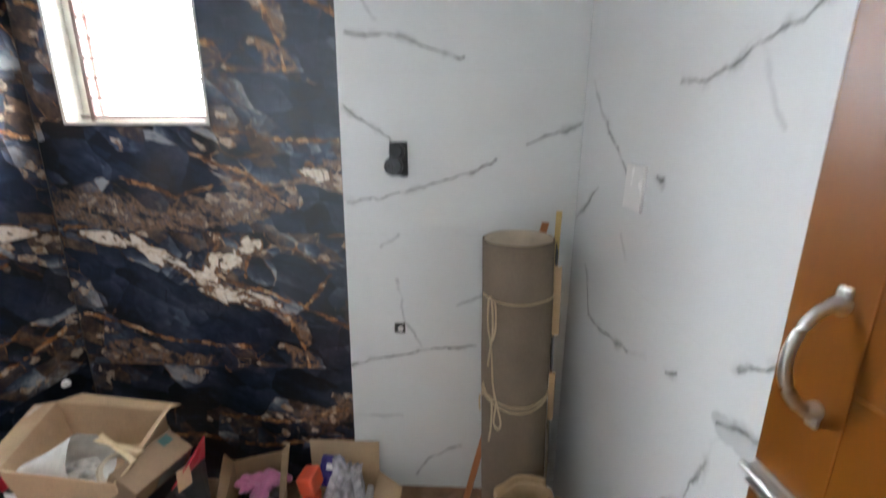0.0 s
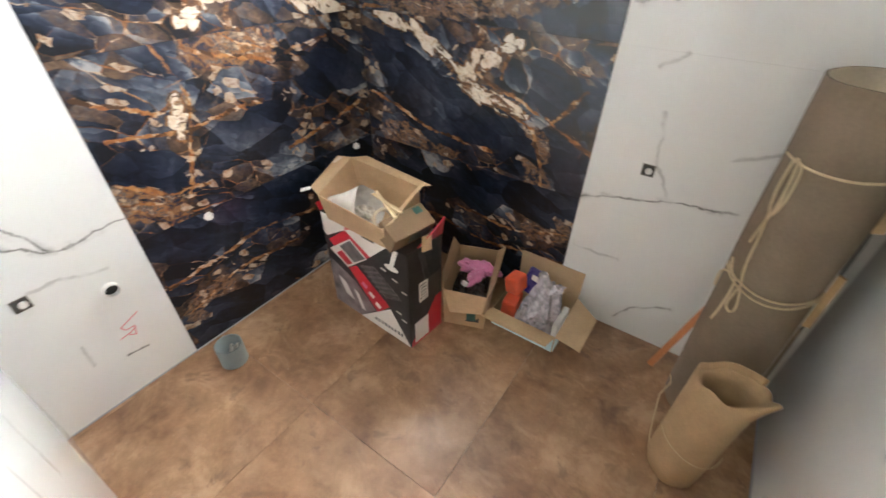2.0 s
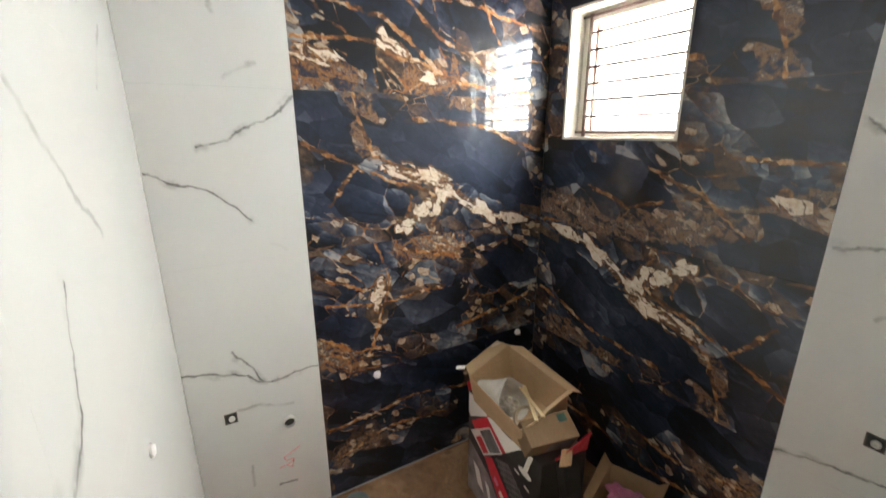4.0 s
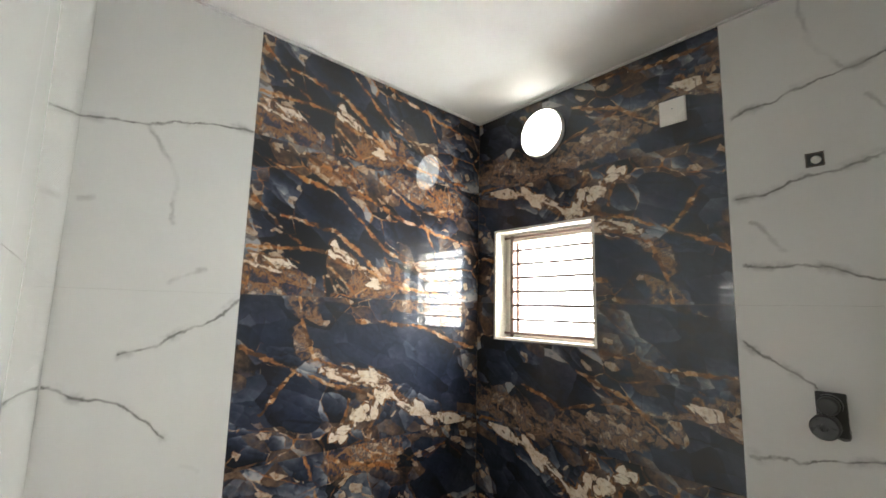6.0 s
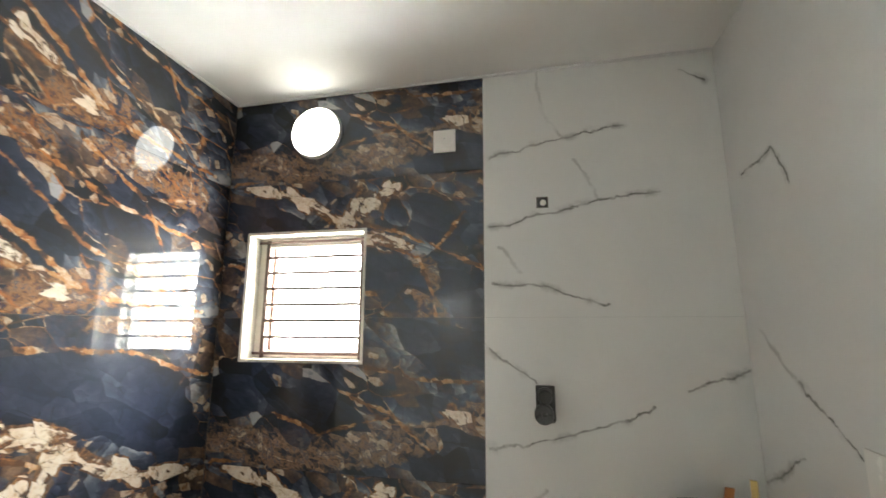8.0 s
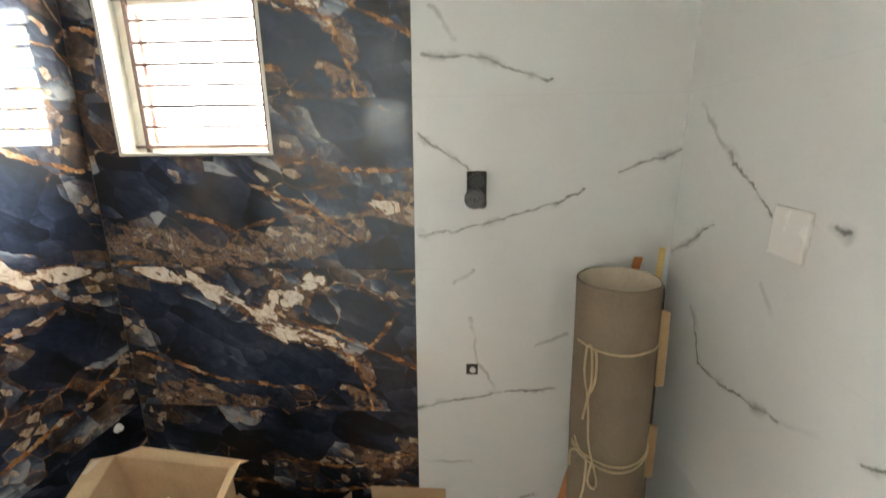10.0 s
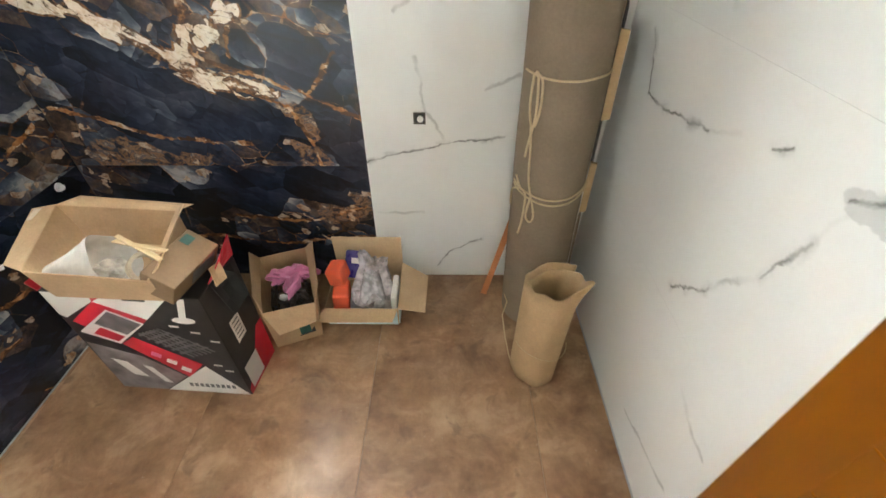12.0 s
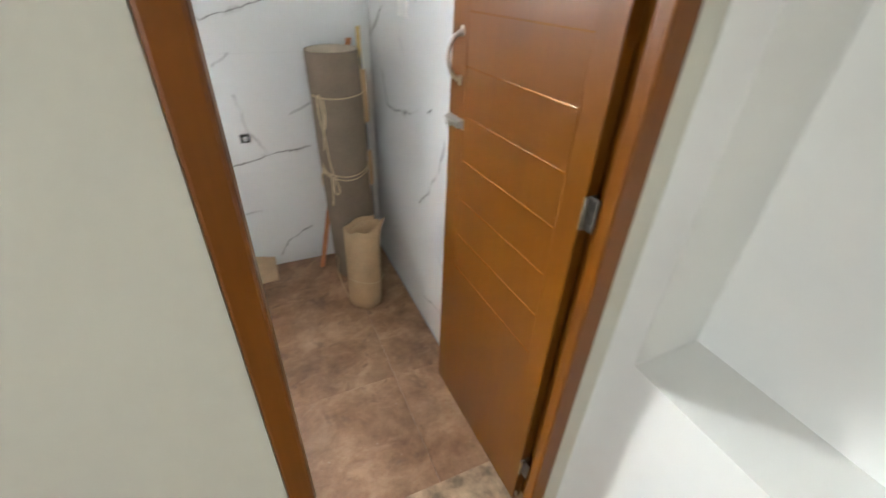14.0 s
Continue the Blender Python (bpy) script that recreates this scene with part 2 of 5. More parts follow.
    c = g.mix(g.fit(keep, 1.02, 1.10, 0.0, 0.9), c, g.ramp(gravel, [(0.38, (0.018, 0.014, 0.014)), (0.50, (0.13, 0.060, 0.026)), (0.62, (0.36, 0.18, 0.07))]))
    white = g.ramp(g.math("ADD", g.math("MULTIPLY", gravel, 0.7), g.math("MULTIPLY", grit, 0.35)), [(0.36, (0.32, 0.17, 0.08)), (0.44, (0.58, 0.44, 0.30)), (0.53, (0.74, 0.64, 0.52)), (0.68, (0.84, 0.79, 0.71))])
    c = g.mix(g.math("MULTIPLY", g.fit(keep, 1.19, 1.22), g.math("MULTIPLY", gap, g.fit(g.noise(lean, 20.0, 6.0, 0.65), 0.39, 0.46))), c, white)
    g.set("Base Color", c)
    # a soft sheen under the polished glaze
    g.set("Roughness", 0.5)
    g.set("Specular IOR Level", 0.15)
    g.set("Coat Weight", 1.0)
    g.set("Coat Roughness", 0.02)
    g.set("Coat IOR", 1.52)
    return g.mat


def mottled_floor():
    g = Graph("brown_floor_tile", 0.3)
    p = g.here()
    off = g.scaled(g.node("ShaderNodeCombineXYZ", g.by_piece(), g.by_piece(), 0.0), 9.0)
    q = g.vec("ADD", p, off)
    w = g.warp(q, 3.5, 0.22)
    a = g.noise(w, 4.6, 7.0, 0.60)
    b = g.noise(q, 19.0, 6.0, 0.68)
    c = g.ramp(g.math("ADD", g.math("MULTIPLY", a, 0.72), g.math("MULTIPLY", b, 0.28)),
               [(0.36, (0.150, 0.075, 0.036)), (0.45, (0.235, 0.128, 0.066)), (0.53, (0.31, 0.180, 0.098)), (0.60, (0.40, 0.25, 0.145)), (0.70, (0.49, 0.33, 0.20))])
    spots = g.fit(g.noise(w, 9.5, 3.0, 0.6), 0.57, 0.70, 0.0, 0.55)
    c = g.mix(spots, c, (0.115, 0.060, 0.034))
    smear = g.fit(g.noise(g.node("ShaderNodeMapping", w, None, (0, 0, 0.7), (2.0, 5.0, 1.0)), 3.0, 5.0), 0.54, 0.72, 0.0, 0.30)
    c = g.mix(smear, c, (0.46, 0.31, 0.20))
    piece = g.fit(g.by_piece(), 0.0, 1.0, 0.94, 1.06, False)
    c = g.mix(1.0, c, g.node("ShaderNodeCombineColor", piece, piece, piece), "MULTIPLY")
    dust = g.fit(g.noise(p, 55.0, 2.0), 0.68, 0.8, 0.0, 0.35)
    c = g.mix(dust, c, (0.5, 0.42, 0.34))
    g.set("Base Color", c)
    g.set("Roughness", g.fit(g.noise(q, 6.0, 4.0), 0.3, 0.7, 0.33, 0.55))
    g.bump(g.noise(q, 60.0, 3.0), 0.12, 0.001)
    return g.mat


def plaster(name, colour, rough=0.7, wear=0.04):
    g = Graph(name, rough)
    p = g.here()
    n = g.noise(p, 1.8, 5.0)
    lo = tuple(x * (1 - wear) for x in colour)
    hi = tuple(min(1, x * (1 + wear)) for x in colour)
    g.set("Base Color", g.ramp(n, [(0.3, lo), (0.7, hi)]))
    g.bump(g.math("ADD", g.noise(p, 45.0, 3.0), g.noise(p, 7.0, 2.0)), 0.12, 0.002)
    return g.mat


def wood(name, dark, light, rough=0.3, axis=(9.0, 9.0, 0.9), coat=0.0, gloss=0.5):
    g = Graph(name, rough)
    g.set("Specular IOR Level", gloss)
    p = g.own()
    q = g.node("ShaderNodeMapping", p, None, (0, 0, 0), axis)
    a = g.noise(q, 6.0, 6.0, 0.6)
    b = g.noise(p, 2.5, 3.0)
    g.set("Base Color", g.ramp(g.math("ADD", g.math("MULTIPLY", a, 0.6), g.math("MULTIPLY", b, 0.4)), [(0.32, dark), (0.68, light)]))
    g.set("Coat Weight", coat)
    g.set("Coat Roughness", 0.12)
    g.bump(a, 0.05, 0.0008)
    return g.mat


def kraft(name, colour, rough=0.85, stripe=0.0):
    g = Graph(name, rough)
    p = g.own()
    n = g.math("ADD", g.math("MULTIPLY", g.noise(p, 9.0, 5.0), 0.6), g.math("MULTIPLY", g.noise(p, 120.0, 2.0), 0.4))
    c = g.ramp(n, [(0.3, tuple(x * 0.82 for x in colour)), (0.7, tuple(min(1, x * 1.12) for x in colour))])
    stain = g.fit(g.noise(p, 3.3, 4.0), 0.58, 0.75, 0.0, 0.35)
    c = g.mix(stain, c, tuple(x * 0.6 for x in colour))
    g.set("Base Color", c)
    h = g.noise(p, 30.0, 3.0)
    if stripe:
        wave = g.node("ShaderNodeTexWave", p, stripe)
        h = g.math("ADD", h, g.math("MULTIPLY", wave, 0.4))
    g.bump(h, 0.25, 0.0012)
    return g.mat


def simple(name, colour, rough=0.5, metal=0.0, vary=0.1, scale=12.0, bump=0.08):
    g = Graph(name, rough, metal)
    p = g.own()
    n = g.noise(p, scale, 4.0)
    g.set("Base Color", g.ramp(n, [(0.3, tuple(x * (1 - vary) for x in colour)), (0.7, tuple(min(1, x * (1 + vary)) for x in colour))]))
    g.set("Roughness", g.fit(g.noise(p, scale * 2, 3.0), 0.3, 0.7, rough * 0.85, min(1, rough * 1.2)))
    g.bump(g.noise(p, scale * 5, 2.0), bump, 0.001)
    return g.mat


def film(name, colour, clear, rough=0.25):
    """Thin crumpled plastic film."""
    g = Graph(name, rough, 0.0, colour)
    n = g.noise(g.own(), 30.0, 4.0)
    g.bump(n, 0.25, 0.004)
    see = g.tree.nodes.new("ShaderNodeBsdfTransparent")
    mixer = g.tree.nodes.new("ShaderNodeMixShader")
    g.tree.links.new(g.fit(n, 0.35, 0.65, clear * 0.55, min(1, clear * 1.3)), mixer.inputs[0])
    g.tree.links.new(g.bsdf.outputs[0], mixer.inputs[1])
    g.tree.links.new(see.outputs[0], mixer.inputs[2])
    g.tree.links.new(mixer.outputs[0], g.tree.nodes["Material Output"].inputs[0])
    return g.mat


def lit(name, colour, strength):
    g = Graph(name, 0.4, 0.0, (0.9, 0.9, 0.9))
    g.set("Emission Color", (*colour, 1))
    g.set("Emission Strength", strength)
    return g.mat


VEINS_A = [[(1.20, 1.33), (1.46, 1.38), (1.78, 1.49)], [(1.89, 1.56), (2.08, 1.63)], [(1.18, 0.62), (1.50, 0.70), (1.72, 0.72)],
           [(1.22, 1.94), (1.48, 1.91), (1.65, 1.85)], [(1.21, 1.68), (1.38, 1.57)], [(1.46, 0.06), (1.50, 0.16), (1.66, 0.23)],
           [(1.22, 2.46), (1.40, 2.49), (1.52, 2.52), (1.74, 2.54)], [(1.22, 2.17), (1.45, 2.21), (1.62, 2.25), (1.86, 2.28)], [(1.96, 2.76), (2.04, 2.70)]]
FAINT_A = [[(1.32, 1.15), (1.40, 1.20)], [(1.39, 1.02), (1.42, 0.83), (1.50, 0.70)], [(1.20, 0.38), (1.39, 0.38)], [(1.42, 2.82), (1.43, 2.65), (1.52, 2.52)],
           [(1.56, 2.42), (1.63, 2.26)], [(1.25, 2.09), (1.34, 1.98)], [(1.64, 0.92), (1.74, 0.96)]]
VEINS_B = [[(-0.25, 1.61), (-0.35, 1.56), (-0.46, 1.48)], [(0.0, 1.28), (-0.24, 1.42)], [(-0.63, 1.49), (-0.66, 1.47)], [(-0.18, 1.14), (-0.26, 1.00), (-0.44, 1.00), (-0.60, 1.02)],
           [(-0.80, 1.09), (-0.84, 1.11)], [(-0.71, 0.65), (-0.82, 0.78)], [(-0.92, 0.89), (-0.96, 1.01)], [(-0.975, 1.112), (-1.01, 1.128), (-1.05, 1.130), (-1.10, 1.155), (-1.25, 1.21)],
           [(-1.00, 1.21), (-1.08, 1.27)], [(-0.69, 1.69), (-0.80, 1.68), (-0.92, 1.71), (-1.10, 1.76)], [(-0.10, 2.28), (-0.28, 2.31), (-0.35, 2.19)]]
FAINT_B = [[(-0.10, 1.77), (-0.25, 1.61)], [(-0.60, 1.02), (-0.70, 1.07)], [(-0.82, 0.78), (-0.92, 0.89), (-0.96, 1.01), (-0.99, 1.10)], [(-0.92, 0.50), (-1.07, 0.46)],
           [(-0.78, 0.15), (-1.05, 0.22)], [(-0.92, 1.71), (-0.96, 1.62), (-0.99, 1.58)], [(-0.46, 1.31), (-0.51, 1.25)]]
VEINS_C = [[(-1.54, 1.61), (-1.46, 1.62), (-1.35, 1.69), (-1.22, 1.78)], [(-1.70, 1.54), (-1.53, 1.46), (-1.40, 1.35)], [(-1.71, 0.81), (-1.54, 0.77), (-1.43, 0.69), (-1.22, 0.71)],
           [(-1.54, 0.86), (-1.43, 0.69)], [(-1.72, 2.31), (-1.55, 2.34), (-1.46, 2.37), (-1.22, 2.41)], [(-1.43, 0.19), (-1.36, 0.17)]]
FAINT_C = [[(-1.44, 1.83), (-1.34, 1.88)], [(-1.35, 1.27), (-1.31, 1.23)], [(-1.54, 2.34), (-1.46, 2.21), (-1.44, 2.02)], [(-1.68, 2.07), (-1.64, 2.08)], [(-1.54, 0.61), (-1.33, 0.56)], [(-1.52, 0.32), (-1.53, 0.22)]]
VEINS_D = [[(1.20, 1.33), (1.27, 1.29)], [(1.03, 1.50), (1.06, 1.44), (1.10, 1.35), (1.17, 1.32)], [(0.60, 0.75), (0.68, 0.6)]]
FAINT_D = [[(1.05, 1.70), (0.94, 1.62), (0.77, 1.50)], [(0.3, 1.9), (0.5, 1.75)], [(0.9, 0.9), (0.95, 0.72)]]
# the prints of the dark tiles, in metres from the tile's lower corner
CREAM_A = [[(0.10, 0.585), (0.30, 0.565), (0.42, 0.49), (0.53, 0.41), (0.66, 0.34), (0.86, 0.30)], [(0.60, 0.38), (0.66, 0.57)], [(0.68, 0.46), (0.80, 0.56)]]
RUST_A = [[(0.60, 0.43), (0.88, 0.34), (1.20, 0.19)], [(0.04, 0.24), (0.38, 0.13), (0.74, 0.09)], [(0.92, 0.25), (0.97, 0.12), (1.00, 0.0)], [(1.00, 0.29), (1.12, 0.43)], [(0.62, 0.38), (0.80, 0.30), (0.92, 0.24)], [(0.80, 0.55), (0.76, 0.42)]]
RUBBLE_A = [[(0.15, 0.05), (0.50, 0.04)], [(0.93, 0.2), (0.98, 0.03)]]
CALM_A = [[(0.26, 0.24), (0.44, 0.14)], [(0.12, 0.43), (0.36, 0.34), (0.58, 0.22), (0.82, 0.18)], [(0.98, 0.42), (1.14, 0.33)], [(1.10, 0.08), (1.18, 0.08)]]
CREAM_B = [[(1.05, 0.27), (1.10, 0.22)]]
RUST_B = [[(0.70, 0.41), (0.92, 0.37), (1.18, 0.36)], [(0.02, 0.01), (0.20, 0.02)], [(0.30, 0.22), (0.52, 0.14), (0.80, 0.22)], [(0.60, 0.31), (0.80, 0.24), (0.98, 0.10)]]
RUBBLE_B = [[(0.02, 0.10), (0.30, 0.07), (0.62, 0.07), (0.92, 0.14), (1.18, 0.22)]]
CALM_B = [[(0.06, 0.34), (0.26, 0.28)], [(0.38, 0.24), (0.60, 0.26)], [(0.92, 0.52), (1.18, 0.50)], [(0.98, 0.03), (1.12, 0.06)]]
CREAM_C = [[(0.02, 0.14), (0.18, 0.10)], [(0.46, 0.10), (0.58, 0.07)], [(0.36, 0.20), (0.44, 0.16)]]
RUST_C = [[(0.01, 0.17), (0.35, 0.19), (0.70, 0.05), (1.12, 0.02)], [(0.12, 0.31), (0.35, 0.28), (0.62, 0.08)], [(0.05, 0.52), (0.34, 0.44), (0.60, 0.22), (0.92, 0.10)], [(0.20, 0.58), (0.60, 0.40), (1.15, 0.30)], [(0.01, 0.36), (0.20, 0.20)], [(0.55, 0.56), (0.80, 0.42), (0.92, 0.22)]]
RUBBLE_C = [[(0.02, 0.06), (0.20, 0.06)], [(0.50, 0.06), (0.66, 0.08)], [(0.30, 0.52), (0.42, 0.48)], [(0.66, 0.55), (1.02, 0.50)]]
CALM_C = [[(0.24, 0.38), (0.42, 0.30), (0.52, 0.24)], [(0.22, 0.20), (0.28, 0.18)], [(0.72, 0.36), (0.84, 0.30)]]
RUST_E = [[(0.02, 0.50), (0.22, 0.40), (0.34, 0.44)], [(0.05, 0.36), (0.30, 0.32), (0.62, 0.34)], [(0.28, 0.60), (0.34, 0.44), (0.30, 0.28), (0.22, 0.06)], [(0.40, 0.56), (0.70, 0.48), (1.00, 0.52)], [(0.02, 0.22), (0.16, 0.12), (0.30, 0.10)], [(0.70, 0.10), (1.15, 0.20)]]
RUBBLE_E = [[(0.42, 0.57), (0.66, 0.54)], [(0.04, 0.14), (0.14, 0.05)]]
CALM_E = [[(0.48, 0.24), (0.68, 0.22)], [(0.90, 0.40), (1.12, 0.34)], [(0.12, 0.24), (0.18, 0.22)]]
RUST_D = [[(0.02, 0.36), (0.40, 0.40), (0.80, 0.36), (1.16, 0.40)], [(0.05, 0.20), (0.30, 0.28), (0.62, 0.24)]]
RUBBLE_D = [[(0.10, 0.20), (0.20, 0.22)]]
CALM_D = [[(0.05, 0.52), (0.60, 0.50), (1.15, 0.54)], [(0.50, 0.12), (1.10, 0.16)], [(0.15, 0.05), (0.4, 0.08)]]

M_WHITE_N = white_marble("white_marble_window_wall", 0, 2, VEINS_A, FAINT_A)
M_WHITE_E = white_marble("white_marble_side_wall", 1, 2, VEINS_B, FAINT_B, [[(-0.985, 1.10), (-1.05, 1.115)]])
M_WHITE_W = white_marble("white_marble_basin_wall", 1, 2, VEINS_C, FAINT_C)
M_WHITE_S = white_marble("white_marble_door_wall", 0, 2, VEINS_D, FAINT_D)
M_DARK_A = dark_marble("dark_marble_with_cream_vein", CREAM_A, RUST_A, RUBBLE_A, CALM_A, 1.0, 0.4, 0.01)
M_DARK_B = dark_marble("dark_marble_with_brown_seam", CREAM_B, RUST_B, RUBBLE_B, CALM_B, 2.0, 0.0, 0.02)
M_DARK_C = dark_marble("dark_marble_with_rust_veins", CREAM_C, RUST_C, RUBBLE_C, CALM_C, 3.0, 1.0, 0.05)
M_DARK_E = dark_marble("dark_marble_with_blue_facets", [[(0.29, 0.42), (0.27, 0.30)]], RUST_E, RUBBLE_E, CALM_E, 6.0, 0.9, -0.01)
M_DARK_D = dark_marble("dark_marble_nearly_black", [], RUST_D, RUBBLE_D, CALM_D, 4.0, 0.15, 0.05)
M_FLOOR = mottled_floor()
M_GROUT = plaster("dark_grout", (0.10, 0.085, 0.07))
M_GROUT_W = plaster("white_grout", (0.74, 0.74, 0.73))
M_CEIL = plaster("white_ceiling_paint", (0.86, 0.855, 0.835))
M_CREAM = plaster("cream_wall_paint", (0.64, 0.615, 0.53))
M_PALE = plaster("white_wall_paint", (0.80, 0.79, 0.75))
M_THRESH = simple("beige_threshold_stone", (0.36, 0.25, 0.155), 0.5, 0.0, 0.6, 16.0)
M_REVEAL = simple("cream_reveal_stone", (0.74, 0.70, 0.62), 0.25, 0.0, 0.08, 5.0)
M_DOOR = wood("orange_brown_door_varnish", (0.124, 0.0390, 0.0017), (0.148, 0.0480, 0.0024), 0.36, (7.0, 7.0, 0.5), 0.0, 0.3)
# paler than the door: the highlight of its grooves put into the colour
M_GROOVE_GLINT = wood("groove_highlight_varnish", (0.17, 0.060, 0.007), (0.24, 0.095, 0.014), 0.25, (7.0, 7.0, 0.5), 0.7)
M_FRAME = wood("red_brown_frame_varnish", (0.130, 0.039, 0.002), (0.170, 0.052, 0.003), 0.38, (9.0, 9.0, 0.6), 0.0, 0.3)
M_STEEL = simple("brushed_steel", (0.58, 0.56, 0.53), 0.32, 1.0, 0.04, 9.0, 0.0)
M_HINGE = simple("dull_hinge_metal", (0.22, 0.20, 0.17), 0.45, 0.8, 0.3, 60.0)
M_WHITE_PL = simple("white_plastic", (0.82, 0.81, 0.78), 0.3, 0.0, 0.015, 6.0, 0.01)
M_PLATE = simple("warm_white_plate", (0.93, 0.915, 0.885), 0.25, 0.0, 0.01, 6.0, 0.01)
M_FLOOR_GROUT = plaster("brown_floor_grout", (0.20, 0.125, 0.08))
# black plastic, also used for painted shade at the roll's seam and the hollows
M_BLACK_PL_SHADE = simple("black_plastic_and_shade", (0.024, 0.024, 0.025), 0.34, 0.0, 0.25, 30.0)
M_KNOB = simple("grey_black_plastic", (0.045, 0.045, 0.046), 0.3, 0.0, 0.2, 30.0)
M_GREY_PVC = simple("grey_pvc", (0.25, 0.30, 0.31), 0.4, 0.0, 0.1)
M_KRAFT = kraft("kraft_cardboard", (0.44, 0.29, 0.165))
M_KRAFT_L = kraft("pale_kraft_cardboard", (0.50, 0.35, 0.205))
M_ROLL_G = kraft("grey_brown_corrugated_board", (0.215, 0.165, 0.115), 0.85, 70.0)
M_ROLL_IN = kraft("pale_board_lining", (0.62, 0.53, 0.40))
M_ROLL_T = kraft("tan_corrugated_board", (0.47, 0.32, 0.175), 0.85, 60.0)
M_STRING = kraft("jute_string", (0.60, 0.48, 0.30))
M_STRIP = wood("pale_wood_strip", (0.58, 0.44, 0.25), (0.72, 0.58, 0.36), 0.6)
M_FILLER = plaster("blue_grey_filler", (0.34, 0.37, 0.41), 0.7, 0.15)
M_STICK = wood("orange_wood_stick", (0.42, 0.15, 0.05), (0.55, 0.22, 0.08), 0.5)
M_YELLOW = wood("yellow_wood_batten", (0.60, 0.42, 0.14), (0.72, 0.54, 0.22), 0.5)
M_BLACK_PR = simple("black_print", (0.018, 0.017, 0.018), 0.4, 0.0, 0.25, 8.0)
M_WHITE_PR = simple("white_print", (0.74, 0.72, 0.69), 0.4, 0.0, 0.06, 8.0)
M_RED_PR = simple("red_print", (0.52, 0.012, 0.030), 0.4, 0.0, 0.1, 8.0)
M_GREY_PR = simple("grey_print", (0.13, 0.127, 0.13), 0.45, 0.0, 0.4, 25.0)
M_PHOTO = simple("dim_photo_print", (0.20, 0.17, 0.17), 0.42, 0.0, 0.6, 14.0)
M_BLUE_PR = simple("pale_blue_print", (0.50, 0.66, 0.72), 0.45, 0.0, 0.08, 10.0)
M_ORANGE = simple("orange_sponge", (0.80, 0.125, 0.055), 0.8, 0.0, 0.14, 20.0, 0.4)
M_PINK = simple("pink_film", (0.62, 0.20, 0.36), 0.35, 0.0, 0.2, 10.0, 0.3)
M_PURPLE = simple("purple_packet", (0.05, 0.03, 0.22), 0.3, 0.0, 0.3, 20.0, 0.2)
M_TEAL = simple("teal_label", (0.02, 0.085, 0.07), 0.4, 0.0, 0.3, 20.0)
M_BAG = film("clear_bag", (0.76, 0.74, 0.78), 0.48)
M_BAG_W = film("milky_bag", (0.80, 0.78, 0.74), 0.17)
M_BAG_D = film("smoky_bag", (0.10, 0.09, 0.09), 0.3)
M_BITS = simple("mixed_bits", (0.30, 0.22, 0.20), 0.5, 0.0, 0.8, 25.0)
M_RED_PEN = simple("red_marker", (0.72, 0.16, 0.19), 0.7)
M_WIN_WOOD = simple("pinkish_window_frame", (0.42, 0.27, 0.22), 0.45)
M_BAR = simple("brown_grille_bar", (0.10, 0.055, 0.045), 0.5)
M_LAMP = lit("lamp_diffuser", (1.0, 0.97, 0.92), 13.0)
M_OUTSIDE = lit("bright_outdoors", (0.97, 0.99, 1.0), 100.0)
g = Graph("window_glass", 0.02, 0.0, (1, 1, 1))
g.set("Transmission Weight", 1.0)
M_GLASS = g.mat


# ---------------------------------------------------------------- mesh helpers
def box(bm, x0, y0, z0, x1, y1, z1, m=None, bevel=0.0):
    """Adds a box, turned by m; bevel rounds its edges."""
    made = bmesh.ops.create_cube(bm, size=1.0)["verts"]
    for v in made:
        v.co = Vector(((x0 + x1) / 2 + v.co.x * (x1 - x0), (y0 + y1) / 2 + v.co.y * (y1 - y0), (z0 + z1) / 2 + v.co.z * (z1 - z0)))
    if m is not None:
        bmesh.ops.transform(bm, matrix=m, verts=made)
    if bevel:
        es = list({e for v in made for e in v.link_edges})
        bmesh.ops.bevel(bm, geom=es, offset=bevel, segments=2, affect="EDGES", profile=0.5)
    return bm


def rod(bm, points, r, sides=8, r2=None):
    """Adds a round bar along the points."""
    pts = [Vector(p) for p in points]
    rings = []
    for i, p in enumerate(pts):
        d = (pts[min(i + 1, len(pts) - 1)] - pts[max(i - 1, 0)]).normalized()
        a = d.cross(Vector((0, 0, 1)) if abs(d.z) < 0.9 else Vector((1, 0, 0))).normalized()
        b = d.cross(a)
        rr = r if r2 is None else r + (r2 - r) * i / (len(pts) - 1)
        rings.append([bm.verts.new(p + rr * (math.cos(2 * math.pi * k / sides) * a + math.sin(2 * math.pi * k / sides) * b)) for k in range(sides)])
    for p, q in zip(rings, rings[1:]):
        for k in range(sides):
            bm.faces.new((p[k], p[(k + 1) % sides], q[(k + 1) % sides], q[k]))
    bm.faces.new(rings[0][::-1])
    bm.faces.new(rings[-1])
    return bm


def lathe(bm, profile, m=None, sides=32, wobble=0.0, seed=0.0):
    """Turns (radius, height) pairs round z."""
    rings = []
    for r, h in profile:
        ring = []
        for k in range(sides):
            a = 2 * math.pi * k / sides
            rr = r * (1 + wobble * noise.noise(Vector((math.cos(a) * 1.5 + seed, math.sin(a) * 1.5, h * 3))))
            v = Vector((rr * math.cos(a), rr * math.sin(a), h))
            ring.append(bm.verts.new(m @ v if m is not None else v))
        rings.append(ring)
    for p, q in zip(rings, rings[1:]):
        for k in range(sides):
            bm.faces.new((p[k], p[(k + 1) % sides], q[(k + 1) % sides], q[k]))
    return rings


